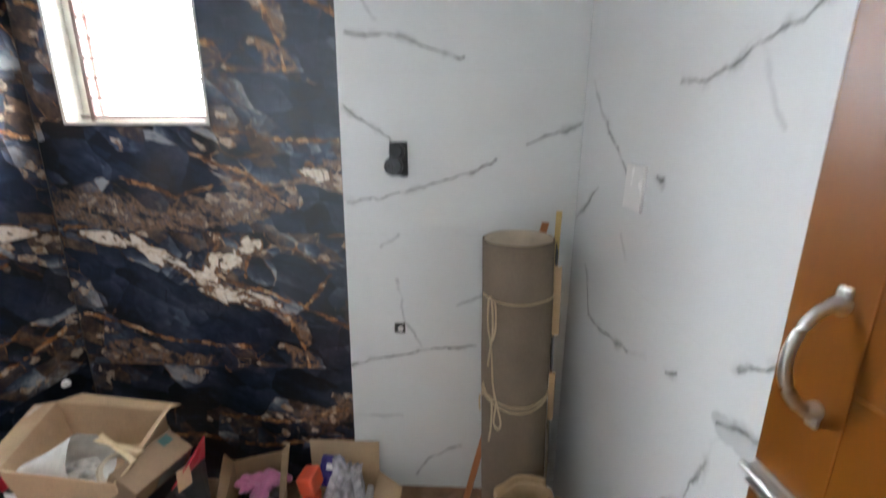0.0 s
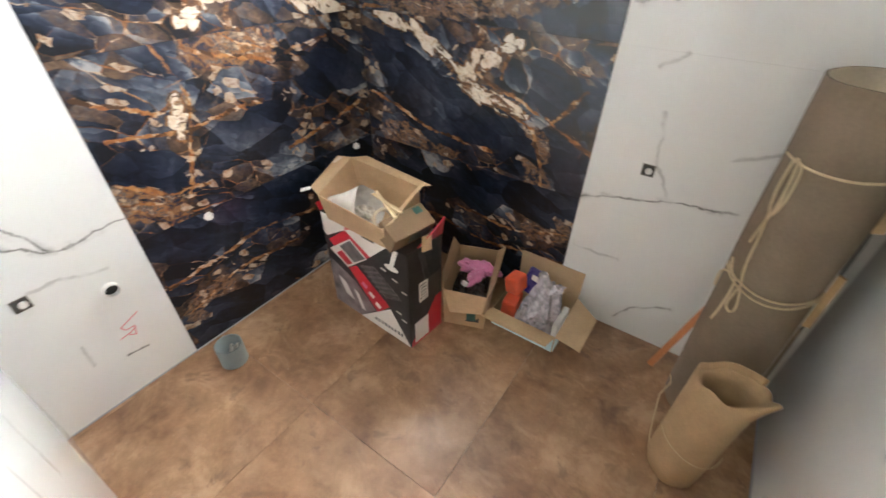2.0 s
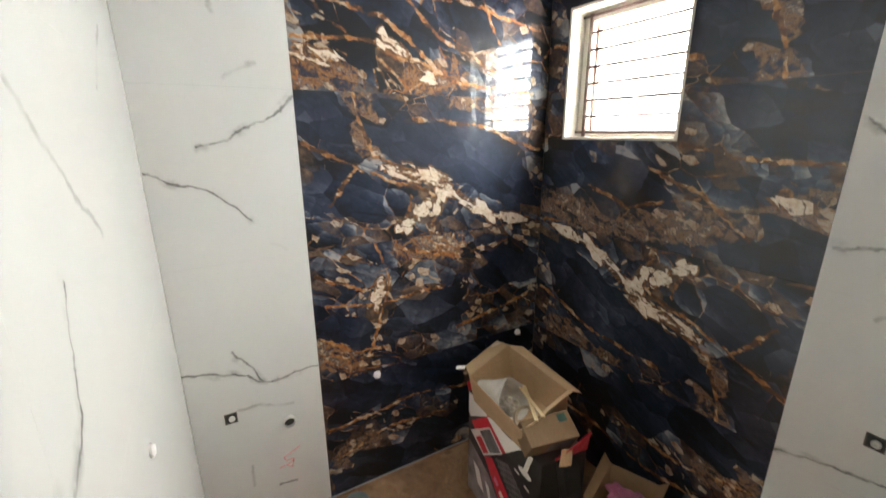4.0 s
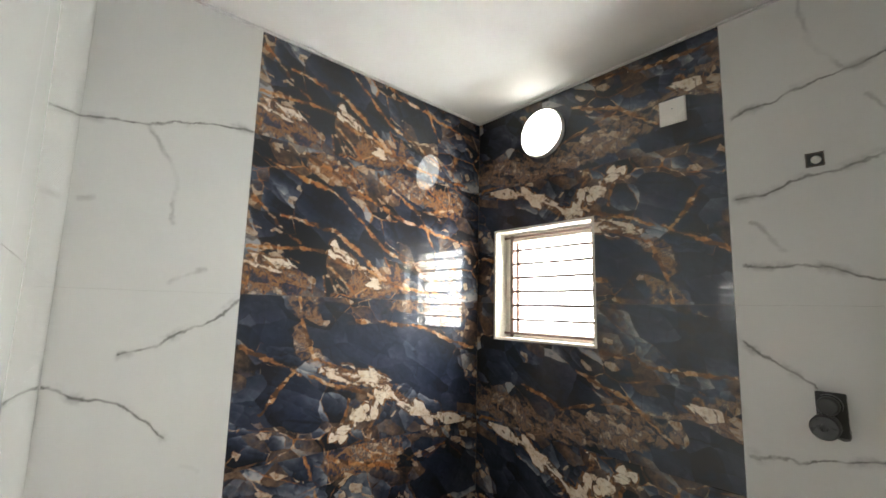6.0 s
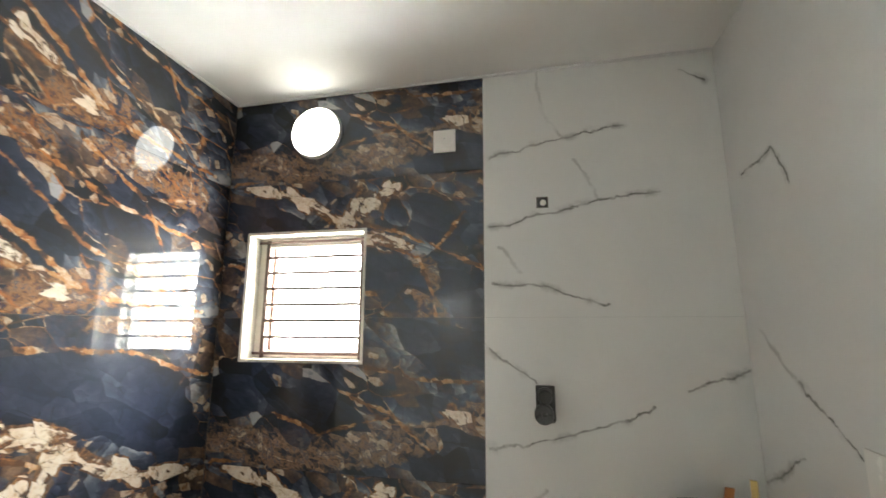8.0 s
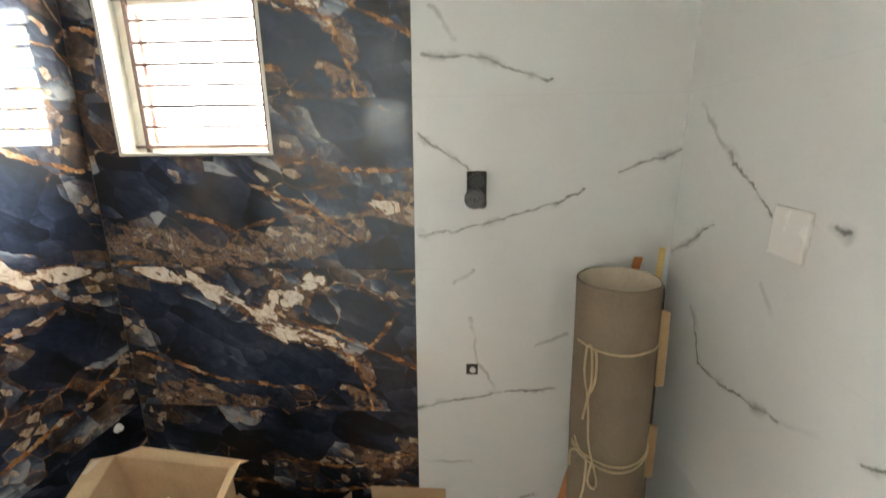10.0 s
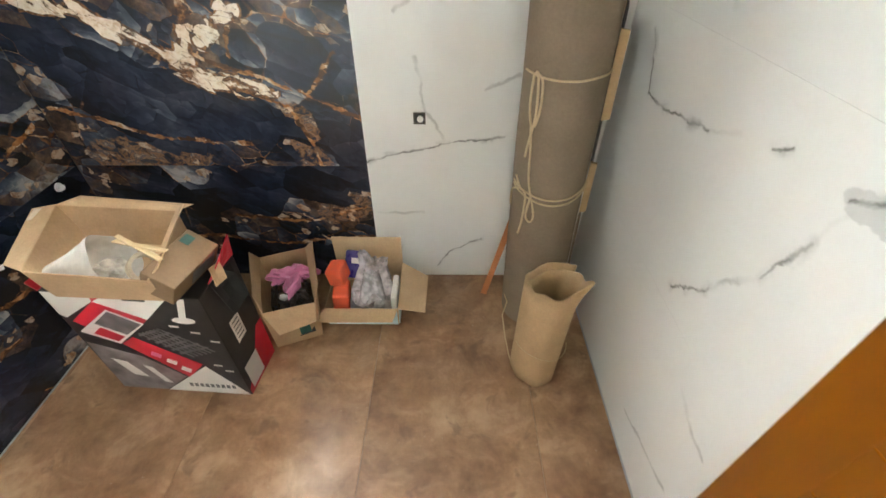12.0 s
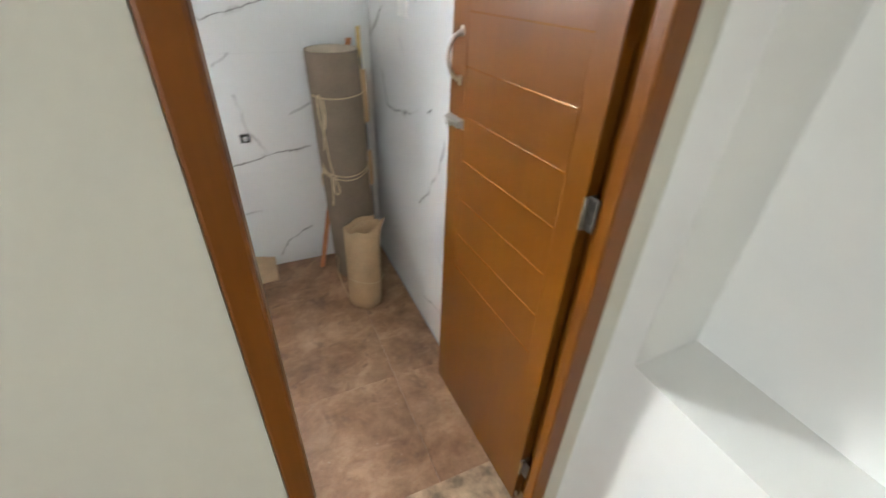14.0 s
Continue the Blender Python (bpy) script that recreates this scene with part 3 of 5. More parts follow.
def slab(bm, outline, thick, m=None):
    """A plate: outline in x and z, from y = 0 to y = thick."""
    a = [bm.verts.new((x, 0, z)) for x, z in outline]
    b = [bm.verts.new((x, thick, z)) for x, z in outline]
    n = len(a)
    bm.faces.new(a)
    bm.faces.new(b[::-1])
    for i in range(n):
        bm.faces.new((a[i], b[i], b[(i + 1) % n], a[(i + 1) % n]))
    if m is not None:
        bmesh.ops.transform(bm, matrix=m, verts=a + b)
    return bm


def quad(bm, a, b, c, d, thick=0.003, steps=3, sag=0.0):
    """A thin board between four corners, slightly bowed."""
    a, b, c, d = (Vector(p) for p in (a, b, c, d))
    n = (b - a).cross(d - a).normalized()
    front, back = [], []
    for i in range(steps + 1):
        for j in range(steps + 1):
            s, t = i / steps, j / steps
            p = (a * (1 - s) + b * s) * (1 - t) + (d * (1 - s) + c * s) * t
            p = p + n * sag * math.sin(math.pi * s) * math.sin(math.pi * t) + n * 0.0025 * noise.noise(p * 14)
            front.append(bm.verts.new(p + n * thick / 2))
            back.append(bm.verts.new(p - n * thick / 2))
    w = steps + 1
    for i in range(steps):
        for j in range(steps):
            k = i * w + j
            bm.faces.new((front[k], front[k + w], front[k + w + 1], front[k + 1]))
            bm.faces.new((back[k], back[k + 1], back[k + w + 1], back[k + w]))
    rim = [i * w for i in range(w)] + [steps * w + j for j in range(1, w)] + [i * w + steps for i in range(steps - 1, -1, -1)] + [j for j in range(steps - 1, 0, -1)]
    for p, q in zip(rim, rim[1:] + rim[:1]):
        bm.faces.new((front[p], back[p], back[q], front[q]))
    return bm


def lump(bm, centre, size, rough, seed, detail=3, floor_z=None):
    """A crumpled lump."""
    made = bmesh.ops.create_icosphere(bm, subdivisions=detail, radius=1.0)["verts"]
    for v in made:
        d = v.co.normalized()
        k = 1 + rough * noise.noise(d * 1.9 + Vector((seed, 0, 0))) + rough * 0.7 * abs(noise.noise(d * 4.5 + Vector((0, seed, 0)))) + rough * 0.3 * noise.noise(d * 11 + Vector((0, 0, seed)))
        v.co = Vector((centre[0] + d.x * k * size[0], centre[1] + d.y * k * size[1], centre[2] + d.z * k * size[2]))
        if floor_z is not None:
            v.co.z = max(v.co.z, floor_z)
    return bm


def draped(bm, base, top, r0, r1, folds, seed, steps=14, sides=56):
    """A bag that hangs in folds from its top to a wider base."""
    a, b = Vector(base), Vector(top)
    rings = []
    for i in range(steps + 1):
        v = i / steps
        c = a.lerp(b, v)
        r = r0 + (r1 - r0) * (v ** 0.8) + 0.10 * r0 * math.sin(math.pi * v)
        ring = []
        for k in range(sides):
            t = 2 * math.pi * k / sides
            f = 1 + (0.05 + 0.16 * v) * math.sin(folds * t + seed + 2.2 * v) + 0.10 * noise.noise(Vector((2.5 * math.cos(t), 2.5 * math.sin(t), 3 * v + seed))) + 0.04 * noise.noise(Vector((9 * math.cos(t), 9 * math.sin(t), 9 * v + seed)))
            ring.append(bm.verts.new((c.x + r * f * math.cos(t), c.y + r * f * math.sin(t), c.z)))
        rings.append(ring)
    for p, q in zip(rings, rings[1:]):
        for k in range(sides):
            bm.faces.new((p[k], p[(k + 1) % sides], q[(k + 1) % sides], q[k]))
    return bm


def part(name, bm, material, parent=None, label="", smooth=False):
    """Links a bmesh as one mesh object, under a thing or under a part."""
    bmesh.ops.recalc_face_normals(bm, faces=bm.faces)
    data = bpy.data.meshes.new(name)
    bm.to_mesh(data)
    bm.free()
    data.materials.append(material)
    if smooth:
        for f in data.polygons:
            f.use_smooth = True
        data.set_sharp_from_angle(angle=radians(40))
    ob = new(name, data)
    if parent is not None:
        ob.parent = parent
    if label:
        ob["label"] = label
    return ob


def thing(name, label, category, group="", kind=""):
    return tagged(new(name), label, category, group, kind)


def B():
    return bmesh.new()


def setting(name, bm, material, label, category):
    return tagged(part(name, bm, material), label, category, kind="structure")


W, D, H = 2.085, 1.705, 2.828          # the bathroom: width, depth, height
OUT = -1.84                            # the outer face of the door wall
DX0, DX1, DH = 1.368, 2.085, 2.06      # the door's opening in the wall
WX0, WX1, WZ0, WZ1 = 0.118, 0.691, 1.62, 2.186   # the window's opening
T = 0.010                              # thickness of the wall tiles


# ---------------------------------------------------------------- the rooms
bm = B()
box(bm, -0.15, T, -0.1, WX0, 0.20, H)
box(bm, WX1, T, -0.1, W + 0.15, 0.20, H)
box(bm, WX0, T, -0.1, WX1, 0.20, WZ0)
box(bm, WX0, T, WZ1, WX1, 0.20, H)
wall_window = setting("wall_north", bm, M_GROUT, "tiled bathroom wall with a small window", "wall")
wall_left = setting("wall_west", box(B(), -0.15, -D - T, -0.1, -T, T, H), M_GROUT, "tiled bathroom wall behind the shower", "wall")
wall_right = setting("wall_east", box(B(), W + T, -D - T, -0.1, W + 0.15, T, H), M_GROUT_W, "white tiled bathroom wall", "wall")
bm = B()
box(bm, -0.15, OUT, -0.1, DX0 - 0.003, -D - T, H)
box(bm, DX0 - 0.003, OUT, DH, W + 0.15, -D - T, H)
box(bm, 2.0955, OUT, -0.1, W + 0.15, -D - T, DH)
wall_door = setting("wall_south", bm, M_CREAM, "door wall, tiled inside and painted cream outside", "wall")
setting("ceiling", box(B(), -0.15, OUT, H, W + 0.15, 0.20, H + 0.12), M_CEIL, "plain white painted ceiling", "ceiling")
floor = setting("floor", box(B(), -0.15, -D - T, -0.12, W + 0.15, 0.20, -0.009), M_FLOOR_GROUT, "brown tiled bathroom floor", "floor")
bm = B()
for x0, y0, x1, y1 in ((0.004, -0.012, W - 0.004, -0.001), (0.001, -D, 0.012, -0.012)):
    box(bm, x0, y0, H - 0.008, x1, y1, H - 0.0005)
setting("trim", bm, M_GROUT_W, "thin white filler line under the ceiling", "trim")

# outer room, seen through the door
OX0, OX1, OY = -1.2, 2.16, -4.4
NY0, NY1, NZ0, NZ1, NX = -3.3, -1.918, 0.785, 2.2, 2.376
bm = B()
box(bm, OX1, NY1, -0.1, NX + 0.1, OUT, 2.9)
box(bm, OX1, OY, -0.1, NX + 0.1, NY0, 2.9)
box(bm, OX1, NY0, -0.1, NX + 0.1, NY1, NZ0)
box(bm, OX1, NY0, NZ1, NX + 0.1, NY1, 2.9)
box(bm, NX, NY0, NZ0, NX + 0.1, NY1, NZ1)
setting("wall_outer_east", bm, M_PALE, "white painted wall with a deep shelf niche", "wall")
# the other walls and the ceiling are unseen, added to enclose the light
setting("wall_outer_south", box(B(), OX0, OY - 0.1, -0.1, OX1 + 0.2, OY, 2.9), M_CREAM, "unseen cream wall added to close the outer room", "wall")
# made-up opening that lets the outer fill lamp in
bm = B()
box(bm, OX0 - 0.1, -2.2, -0.1, OX0, OUT, 2.9)
box(bm, OX0 - 0.1, OY, -0.1, OX0, -3.8, 2.9)
box(bm, OX0 - 0.1, -3.8, -0.1, OX0, -2.2, 0.9)
box(bm, OX0 - 0.1, -3.8, 2.4, OX0, -2.2, 2.9)
setting("wall_outer_west", bm, M_CREAM, "unseen cream wall added with an opening for the fill lamp", "wall")
setting("wall_outer_north", box(B(), OX0 - 0.1, OUT, -0.1, -0.153, OUT + 0.1, 2.9), M_CREAM, "unseen cream wall added to close the outer room", "wall")
setting("ceiling_outer", box(B(), OX0 - 0.1, OY - 0.1, 2.9, NX + 0.1, OUT, 3.0), M_CEIL, "unseen white ceiling added to close the outer room", "ceiling")
outer_floor = setting("floor_outer", box(B(), OX0 - 0.1, OY - 0.1, -0.12, NX + 0.1, OUT - 0.003, -0.004), M_THRESH, "beige stone floor of the outer room", "floor")
setting("threshold", box(B(), DX0 + 0.01, OUT - 0.002, -0.009, W - 0.004, -1.627, 0.014, None, 0.003), M_THRESH, "beige mottled stone door threshold", "threshold")
setting("backdrop", box(B(), -3.4, 1.2, -1.5, 3.8, 1.22, 7.0), M_OUTSIDE, "bright hazy daylight outside the window", "backdrop")

# ---------------------------------------------------------------- window
win = thing("window_1", "small window with grille bars and cream stone reveal", "window", kind="structure")
bm = B()
t = 0.012
box(bm, WX0, 0.0, WZ0, WX0 + t, 0.16, WZ1)
box(bm, WX1 - t, 0.0, WZ0, WX1, 0.16, WZ1)
box(bm, WX0 + t, 0.0, WZ1 - t, WX1 - t, 0.16, WZ1)
part("reveal", bm, M_REVEAL, win, "cream polished stone lining")
part("window_sill", box(B(), WX0 + t, -0.004, WZ0, WX1 - t, 0.16, WZ0 + t, None, 0.002), M_REVEAL, win, "cream stone sill")
a0, a1, b0, b1 = WX0 + t, WX1 - t, WZ0 + t, WZ1 - t
bm = B()
box(bm, a0, 0.085, b0, a0 + 0.042, 0.13, b1, None, 0.002)
box(bm, a1 - 0.030, 0.085, b0, a1, 0.13, b1, None, 0.002)
box(bm, a0 + 0.0425, 0.085, b1 - 0.042, a1 - 0.0305, 0.13, b1, None, 0.002)
box(bm, a0 + 0.0355, 0.085, b0, a1 - 0.0355, 0.13, b0 + 0.03, None, 0.002)
part("window_frame", bm, M_REVEAL, win, "cream window frame")
g0, g1 = a0 + 0.044, a1 - 0.036
part("inner_bead", box(B(), g0 + 0.012, 0.100, b0 + 0.031, g0 + 0.030, 0.125, b1 - 0.043, None, 0.002), M_WIN_WOOD, win, "pinkish brown bead")
for x in (g0, g1):
    part("grille_upright", box(B(), x - 0.008, 0.074, b0 + 0.0, x + 0.008, 0.0845, b1 - 0.010, None, 0.001), M_BAR, win, "flat brown grille upright")
for i in range(8):
    z = b0 + 0.020 + i * 0.0715
    part("grille_bar", box(B(), (a0 if i in (0, 7) else g0) - 0.0, 0.070, z - 0.006, a1 if i in (0, 7) else g1, 0.0738, z + 0.006, None, 0.001), M_BAR, win)
bm = B()
for i in range(6):
    z = b0 + 0.06 + i * 0.0815
    box(bm, a0 + 0.037, 0.098, z - 0.036, a1 - 0.037, 0.102, z + 0.036, Matrix.Translation((0, 0.1, z)) @ Matrix.Rotation(0.5, 4, "X") @ Matrix.Translation((0, -0.1, -z)))
pane = part("pane", bm, M_GLASS, win, "clear glass louvres")
pane.visible_shadow = False


# ---------------------------------------------------------------- wall tiles
def tile(parent, outline, m, material):
    part("tile", slab(B(), outline, T, m), material, parent)


def printed_tile(parent, outline, m, turn, material):
    """A tile whose print runs in its own axes: turn places the tile on the wall, m the wall in the room."""
    back = turn.inverted()
    own = [back @ Vector((x, 0, z)) for x, z in outline]
    turned_over = (turn @ Vector((0, 1, 0)) - turn.translation).y < 0
    ob = part("tile", slab(B(), [(q.x, q.z) for q in own], -T if turned_over else T), material, parent)
    ob.matrix_basis = m @ turn


def rect(x0, z0, x1, z1, g=0.00015):
    return [(x0 + g, z0 + g), (x1 - g, z0 + g), (x1 - g, z1 - g), (x0 + g, z1 - g)]


ROWS = [0.0, 0.602, 1.204, 1.806, 2.408, H]
N_M = Matrix.Identity(4)
W_M = Matrix.Rotation(radians(90), 4, "Z")                       # outline x runs along +y, thickness towards -x
E_M = Matrix.Translation((W, 0, 0)) @ Matrix.Rotation(radians(-90), 4, "Z")
S_M = Matrix.Translation((0, -D, 0)) @ Matrix.Rotation(radians(180), 4, "Z")
for i, (z0, z1) in enumerate(zip(ROWS, ROWS[1:])):
    e0, e1 = 1.173 + 0.0085 * z0, 1.173 + 0.0085 * z1
    g = 0.0006
    foot, head = (e0 - g, z0 + g), (e1 - g, z1 - g)
    if i == 2:
        o = [(g, z0 + g), foot, head, (WX1, z1 - g), (WX1, WZ0), (WX0, WZ0), (WX0, z1 - g), (g, z1 - g)]
    elif i == 3:
        o = [(g, z0 + g), (WX0, z0 + g), (WX0, WZ1), (WX1, WZ1), (WX1, z0 + g), foot, head, (g, z1 - g)]
    else:
        o = [(g, z0 + g), foot, head, (g, z1 - g)]
    printed_tile(wall_window, o, N_M, Matrix.Translation((1.2, 0, 0.602)) @ Matrix.Rotation(radians(180), 4, "Y") if i == 0 else Matrix.Translation((0, 0, z0)), (M_DARK_D, M_DARK_A, M_DARK_B, M_DARK_A, M_DARK_B)[i])
    f = 0.00015
    tile(wall_window, [(e0 + f, z0 + f), (W - f, z0 + f), (W - f, z1 - f), (e1 + f, z1 - f)], N_M, M_WHITE_N)
    turn = Matrix.Translation((-0.002, 0, z0 + 0.602)) @ Matrix.Rotation(radians(180), 4, "Y") if i == 2 else Matrix.Translation((-1.218, 0, z0))
    printed_tile(wall_left, rect(-1.218, z0, -0.002, z1, g), W_M, turn, (M_DARK_D, M_DARK_E, M_DARK_A, M_DARK_C, M_DARK_C)[i])
    tile(wall_left, rect(-D, z0, -1.218, z1), W_M, M_WHITE_W)
    tile(wall_right, rect(0.0, z0, 1.2, z1), E_M, M_WHITE_E)
    tile(wall_right, rect(1.2, z0, D, z1), E_M, M_WHITE_E)
    tile(wall_door, rect(-1.2, z0, -0.002, z1), S_M, M_WHITE_S)
    if z0 < DH:
        tile(wall_door, rect(-DX0, z0, -1.2, min(z1, DH + 0.3) if i == 3 else z1), S_M, M_WHITE_S)
    else:
        tile(wall_door, rect(-W + 0.002, z0, -1.2, z1), S_M, M_WHITE_S)
tile(wall_door, rect(-W + 0.002, DH, -DX0, 2.408), S_M, M_WHITE_S)
part("reveal", box(B(), DX0 - 0.0025, -1.735, 0.0, DX0 + 0.0015, -D - 0.0005, DH), M_GROUT_W, wall_door, "white grouted edge of the door opening")

# floor tiles, with a joint across the room
XS = [0.0, 0.017, 0.617, 1.217, 1.817, W]
for x0, x1 in zip(XS, XS[1:]):
    for y0, y1 in ((-1.100, 0.0), (-D - 0.002, -1.100)):
        g = 0.0008
        part("tile", box(B(), x0 + g, y0 + g, -0.009, x1 - g, y1 - g, 0.0, None, 0.0008), M_FLOOR, floor)

# ---------------------------------------------------------------- door frame and door
door_frame = thing("door_frame", "red-brown varnished wooden door frame", "door frame", kind="structure")
JI, JO, JB, JR = 1.413, 2.035, -1.782, -1.735     # inner faces, back of the stop, back of the rebate


def jamb(bm, inner, outer, z0, z1, s):
    """L-shaped jamb: s is +1 on the latch side, -1 on the hinge side."""
    x = sorted((outer, inner))
    stop = JB if s > 0 else JB - 0.027
    box(bm, x[0], OUT - 0.006, z0, x[1], stop, z1, None, 0.006)
    y = sorted((outer, inner - s * 0.031))
    box(bm, y[0], stop - 0.0004, z0, y[1], JR, z1, None, 0.002)


bm = B()
jamb(bm, JI, 1.3665, -0.006, 2.03, 1)
part("jamb", bm, M_FRAME, door_frame)
bm = B()
jamb(bm, JO, 2.095, -0.006, 2.03, -1)
part("jamb", bm, M_FRAME, door_frame)
part("head", box(B(), 1.3665, OUT - 0.006, 2.031, 2.095, JR, 2.0595, None, 0.005), M_FRAME, door_frame)

LEAF_L, LEAF_T, LEAF_H0, LEAF_H1 = 0.612, 0.033, 0.016, 2.02
door = thing("door_1", "open orange-brown varnished door with grooved panels", "door", kind="structure")
# leaf in its own axes: x along the leaf from the hinge, y into its thickness, face at y = 0
door.matrix_basis = Matrix.Translation((2.0205, -1.7785, 0)) @ Matrix.Rotation(radians(91.6), 4, "Z") @ Matrix.Scale(-1, 4, (0, 1, 0))
GX0, GX1 = 0.068, 0.520
LINES = [2.02 - 0.09] + [1.47 - 0.1315 * i for i in range(7)]
bm = B()
box(bm, 0, 0, LEAF_H0, LEAF_L, LEAF_T, LEAF_H1, None, 0.0022)
part("leaf", bm, M_DOOR, door)
# grooves drawn as raised beads, with their highlight in the paler colour
for z in LINES:
    part("panel_line", box(B(), GX0, -0.0012, z - 0.0016, GX1, 0.001, z + 0.0016, None, 0.0005), M_GROOVE_GLINT, door, "raised pale bead painting a groove highlight")
# upright grooves drawn as raised beads, their shade in the darker varnish
for x in (GX0 - 0.002, GX1 + 0.002):
    part("panel_groove", box(B(), x - 0.0012, -0.0008, LINES[-1] - 0.1, x + 0.0012, 0.001, LINES[0], None, 0.0003), M_FRAME, door, "dark upright bead painting the groove shade")
bm = B()
hz0, hz1, hx = 1.302, 1.417, 0.552
arc = [(hx, -0.010 - 0.032 * math.sin(math.pi * k / 16) ** 0.6, hz0 + (hz1 - hz0) * k / 16) for k in range(17)]
rod(bm, arc, 0.0060, 12)
for z, way in ((hz0, -1), (hz1, 1)):
    lathe(bm, [(0.001, 0.0), (0.0095, 0.0), (0.0095, 0.003), (0.0070, 0.010), (0.0055, 0.014), (0.001, 0.014)], Matrix.Translation((hx, 0, z)) @ Matrix.Rotation(radians(90), 4, "X"), 16)
    box(bm, hx - 0.0075, -0.0035, z - 0.006 + way * 0.012, hx + 0.0075, 0.0, z + 0.006 + way * 0.012, None, 0.003)
    rod(bm, [(hx, -0.0050, z + way * 0.013), (hx, -0.0030, z + way * 0.013)], 0.0035, 10)
part("handle", bm, M_STEEL, door, "bowed steel pull handle", True)
bm = B()
lz = 1.180
box(bm, 0.515, -0.003, lz - 0.015, LEAF_L - 0.001, 0.0, lz + 0.015, None, 0.001)
box(bm, 0.52, -0.013, lz + 0.009, 0.605, -0.003, lz + 0.013, None, 0.001)
box(bm, 0.52, -0.013, lz - 0.013, 0.605, -0.003, lz - 0.009, None, 0.001)
latch = part("latch", bm, M_STEEL, door, "steel slide bolt")
bm = B()
rod(bm, [(0.535, -0.009, lz), (0.618, -0.009, lz)], 0.0050, 12)
rod(bm, [(0.55, -0.012, lz), (0.55, -0.034, lz - 0.006)], 0.004, 8)
part("bolt", bm, M_STEEL, door, "shiny bolt with a small knob", True)
for z in (0.22, 1.15, 1.80):
    bm = B()
    box(bm, -0.0022, 0.002, z - 0.035, -0.0002, LEAF_T - 0.002, z + 0.035)
    box(bm, -0.0290, 0.0085, z - 0.038, -0.0024, 0.0110, z + 0.038, None, 0.0008)
    for h in (-0.025, 0.0, 0.025):
        rod(bm, [(-0.016, 0.0085, z + h), (-0.016, 0.0070, z + h)], 0.0035, 8)
    rod(bm, [(-0.005, 0.0, z - 0.036), (-0.005, 0.0, z + 0.036)], 0.0048, 8)
    part("hinge", bm, M_HINGE, door, "dull stained metal hinge")
bm = B()
rod(bm, [(-0.0085, 0.004, 0.055), (-0.0085, 0.004, 0.075)], 0.004, 8)
part("screw", bm, M_STEEL, door)

# ---------------------------------------------------------------- fittings on the walls
lamp = thing("wall_lamp", "lit round white wall lamp on dark marble", "lamp")
lm = Matrix.Translation((0.437, 0, 2.638)) @ Matrix.Rotation(radians(90), 4, "X")
bm = B()
r = lathe(bm, [(0.110, 0.0), (0.121, 0.003), (0.121, 0.020), (0.116, 0.027)], lm, 48)
part("rim", bm, M_WHITE_PL, lamp, "white plastic rim", True)
bm = B()
r = lathe(bm, [(0.1155, 0.026), (0.105, 0.033), (0.07, 0.038), (0.03, 0.040), (0.002, 0.040)], lm, 48)
bm.faces.new(r[-1])
part("diffuser", bm, M_LAMP, lamp, "glowing white diffuser", True)


def cover_plate(name, label, m, w, h):
    ob = thing(name, label, "switch plate")
    part("plate", box(B(), -w / 2, -0.009, -h / 2, w / 2, 0, h / 2, m, 0.003), M_PLATE, ob)
    if name == "blank_plate":
        bm = B()
        rod(bm, [m @ Vector((0, -0.0105, 0.01)), m @ Vector((0, -0.0085, 0.01))], 0.0022, 8)
        part("screw", bm, M_GREY_PVC, ob)
    return ob


cover_plate("blank_plate", "square white blank plate on the dark marble", Matrix.Translation((1.031, 0, 2.546)), 0.096, 0.100)
cover_plate("switch_plate", "blank white switch plate on the white wall", Matrix.Translation((W, -0.529, 1.453)) @ Matrix.Rotation(radians(-90), 4, "Z") @ Matrix.Rotation(radians(1.5), 4, "Y"), 0.108, 0.113)


def water_point(label, m):
    """A small square cut-out with a plugged pipe end in it."""
    ob = thing("water_point", label, "pipe outlet", "plugged water points")
    bm = B()
    s, t = 0.0225, 0.004
    for x0, z0, x1, z1 in ((-s, -s, s, -s + t), (-s, s - t, s, s), (-s, -s + t, -s + t, s - t), (s - t, -s + t, s, s - t)):
        box(bm, x0, -0.0018, z0, x1, 0.0, z1, m)
    part("cut_edge", bm, M_GROUT, ob, "rough grey cut edge")
    # nothing is cut out here: a thin black sheet paints the recess's shade
    part("hollow", box(B(), -s + t, -0.0008, -s + t, s - t, 0.0, s - t, m), M_BLACK_PL_SHADE, ob, "black sheet painting the shade of the hollow")
    bm = B()
    r = lathe(bm, [(0.012, 0.0008), (0.012, 0.006), (0.009, 0.009), (0.004, 0.009), (0.0035, 0.004)], m @ Matrix.Translation((0.003, 0, -0.002)) @ Matrix.Rotation(radians(90), 4, "X"), 16)
    bm.faces.new(r[-1])
    part("plug", bm, M_WHITE_PL, ob, "white plastic plug", True)


water_point("plugged water pipe in a square wall cut-out", Matrix.Translation((1.395, 0, 0.802)))
water_point("plugged high water pipe in a square cut-out", Matrix.Translation((1.424, 0, 2.253)))
water_point("plugged basin water pipe in a square cut-out", Matrix.Translation((0, -1.571, 0.578)) @ W_M)

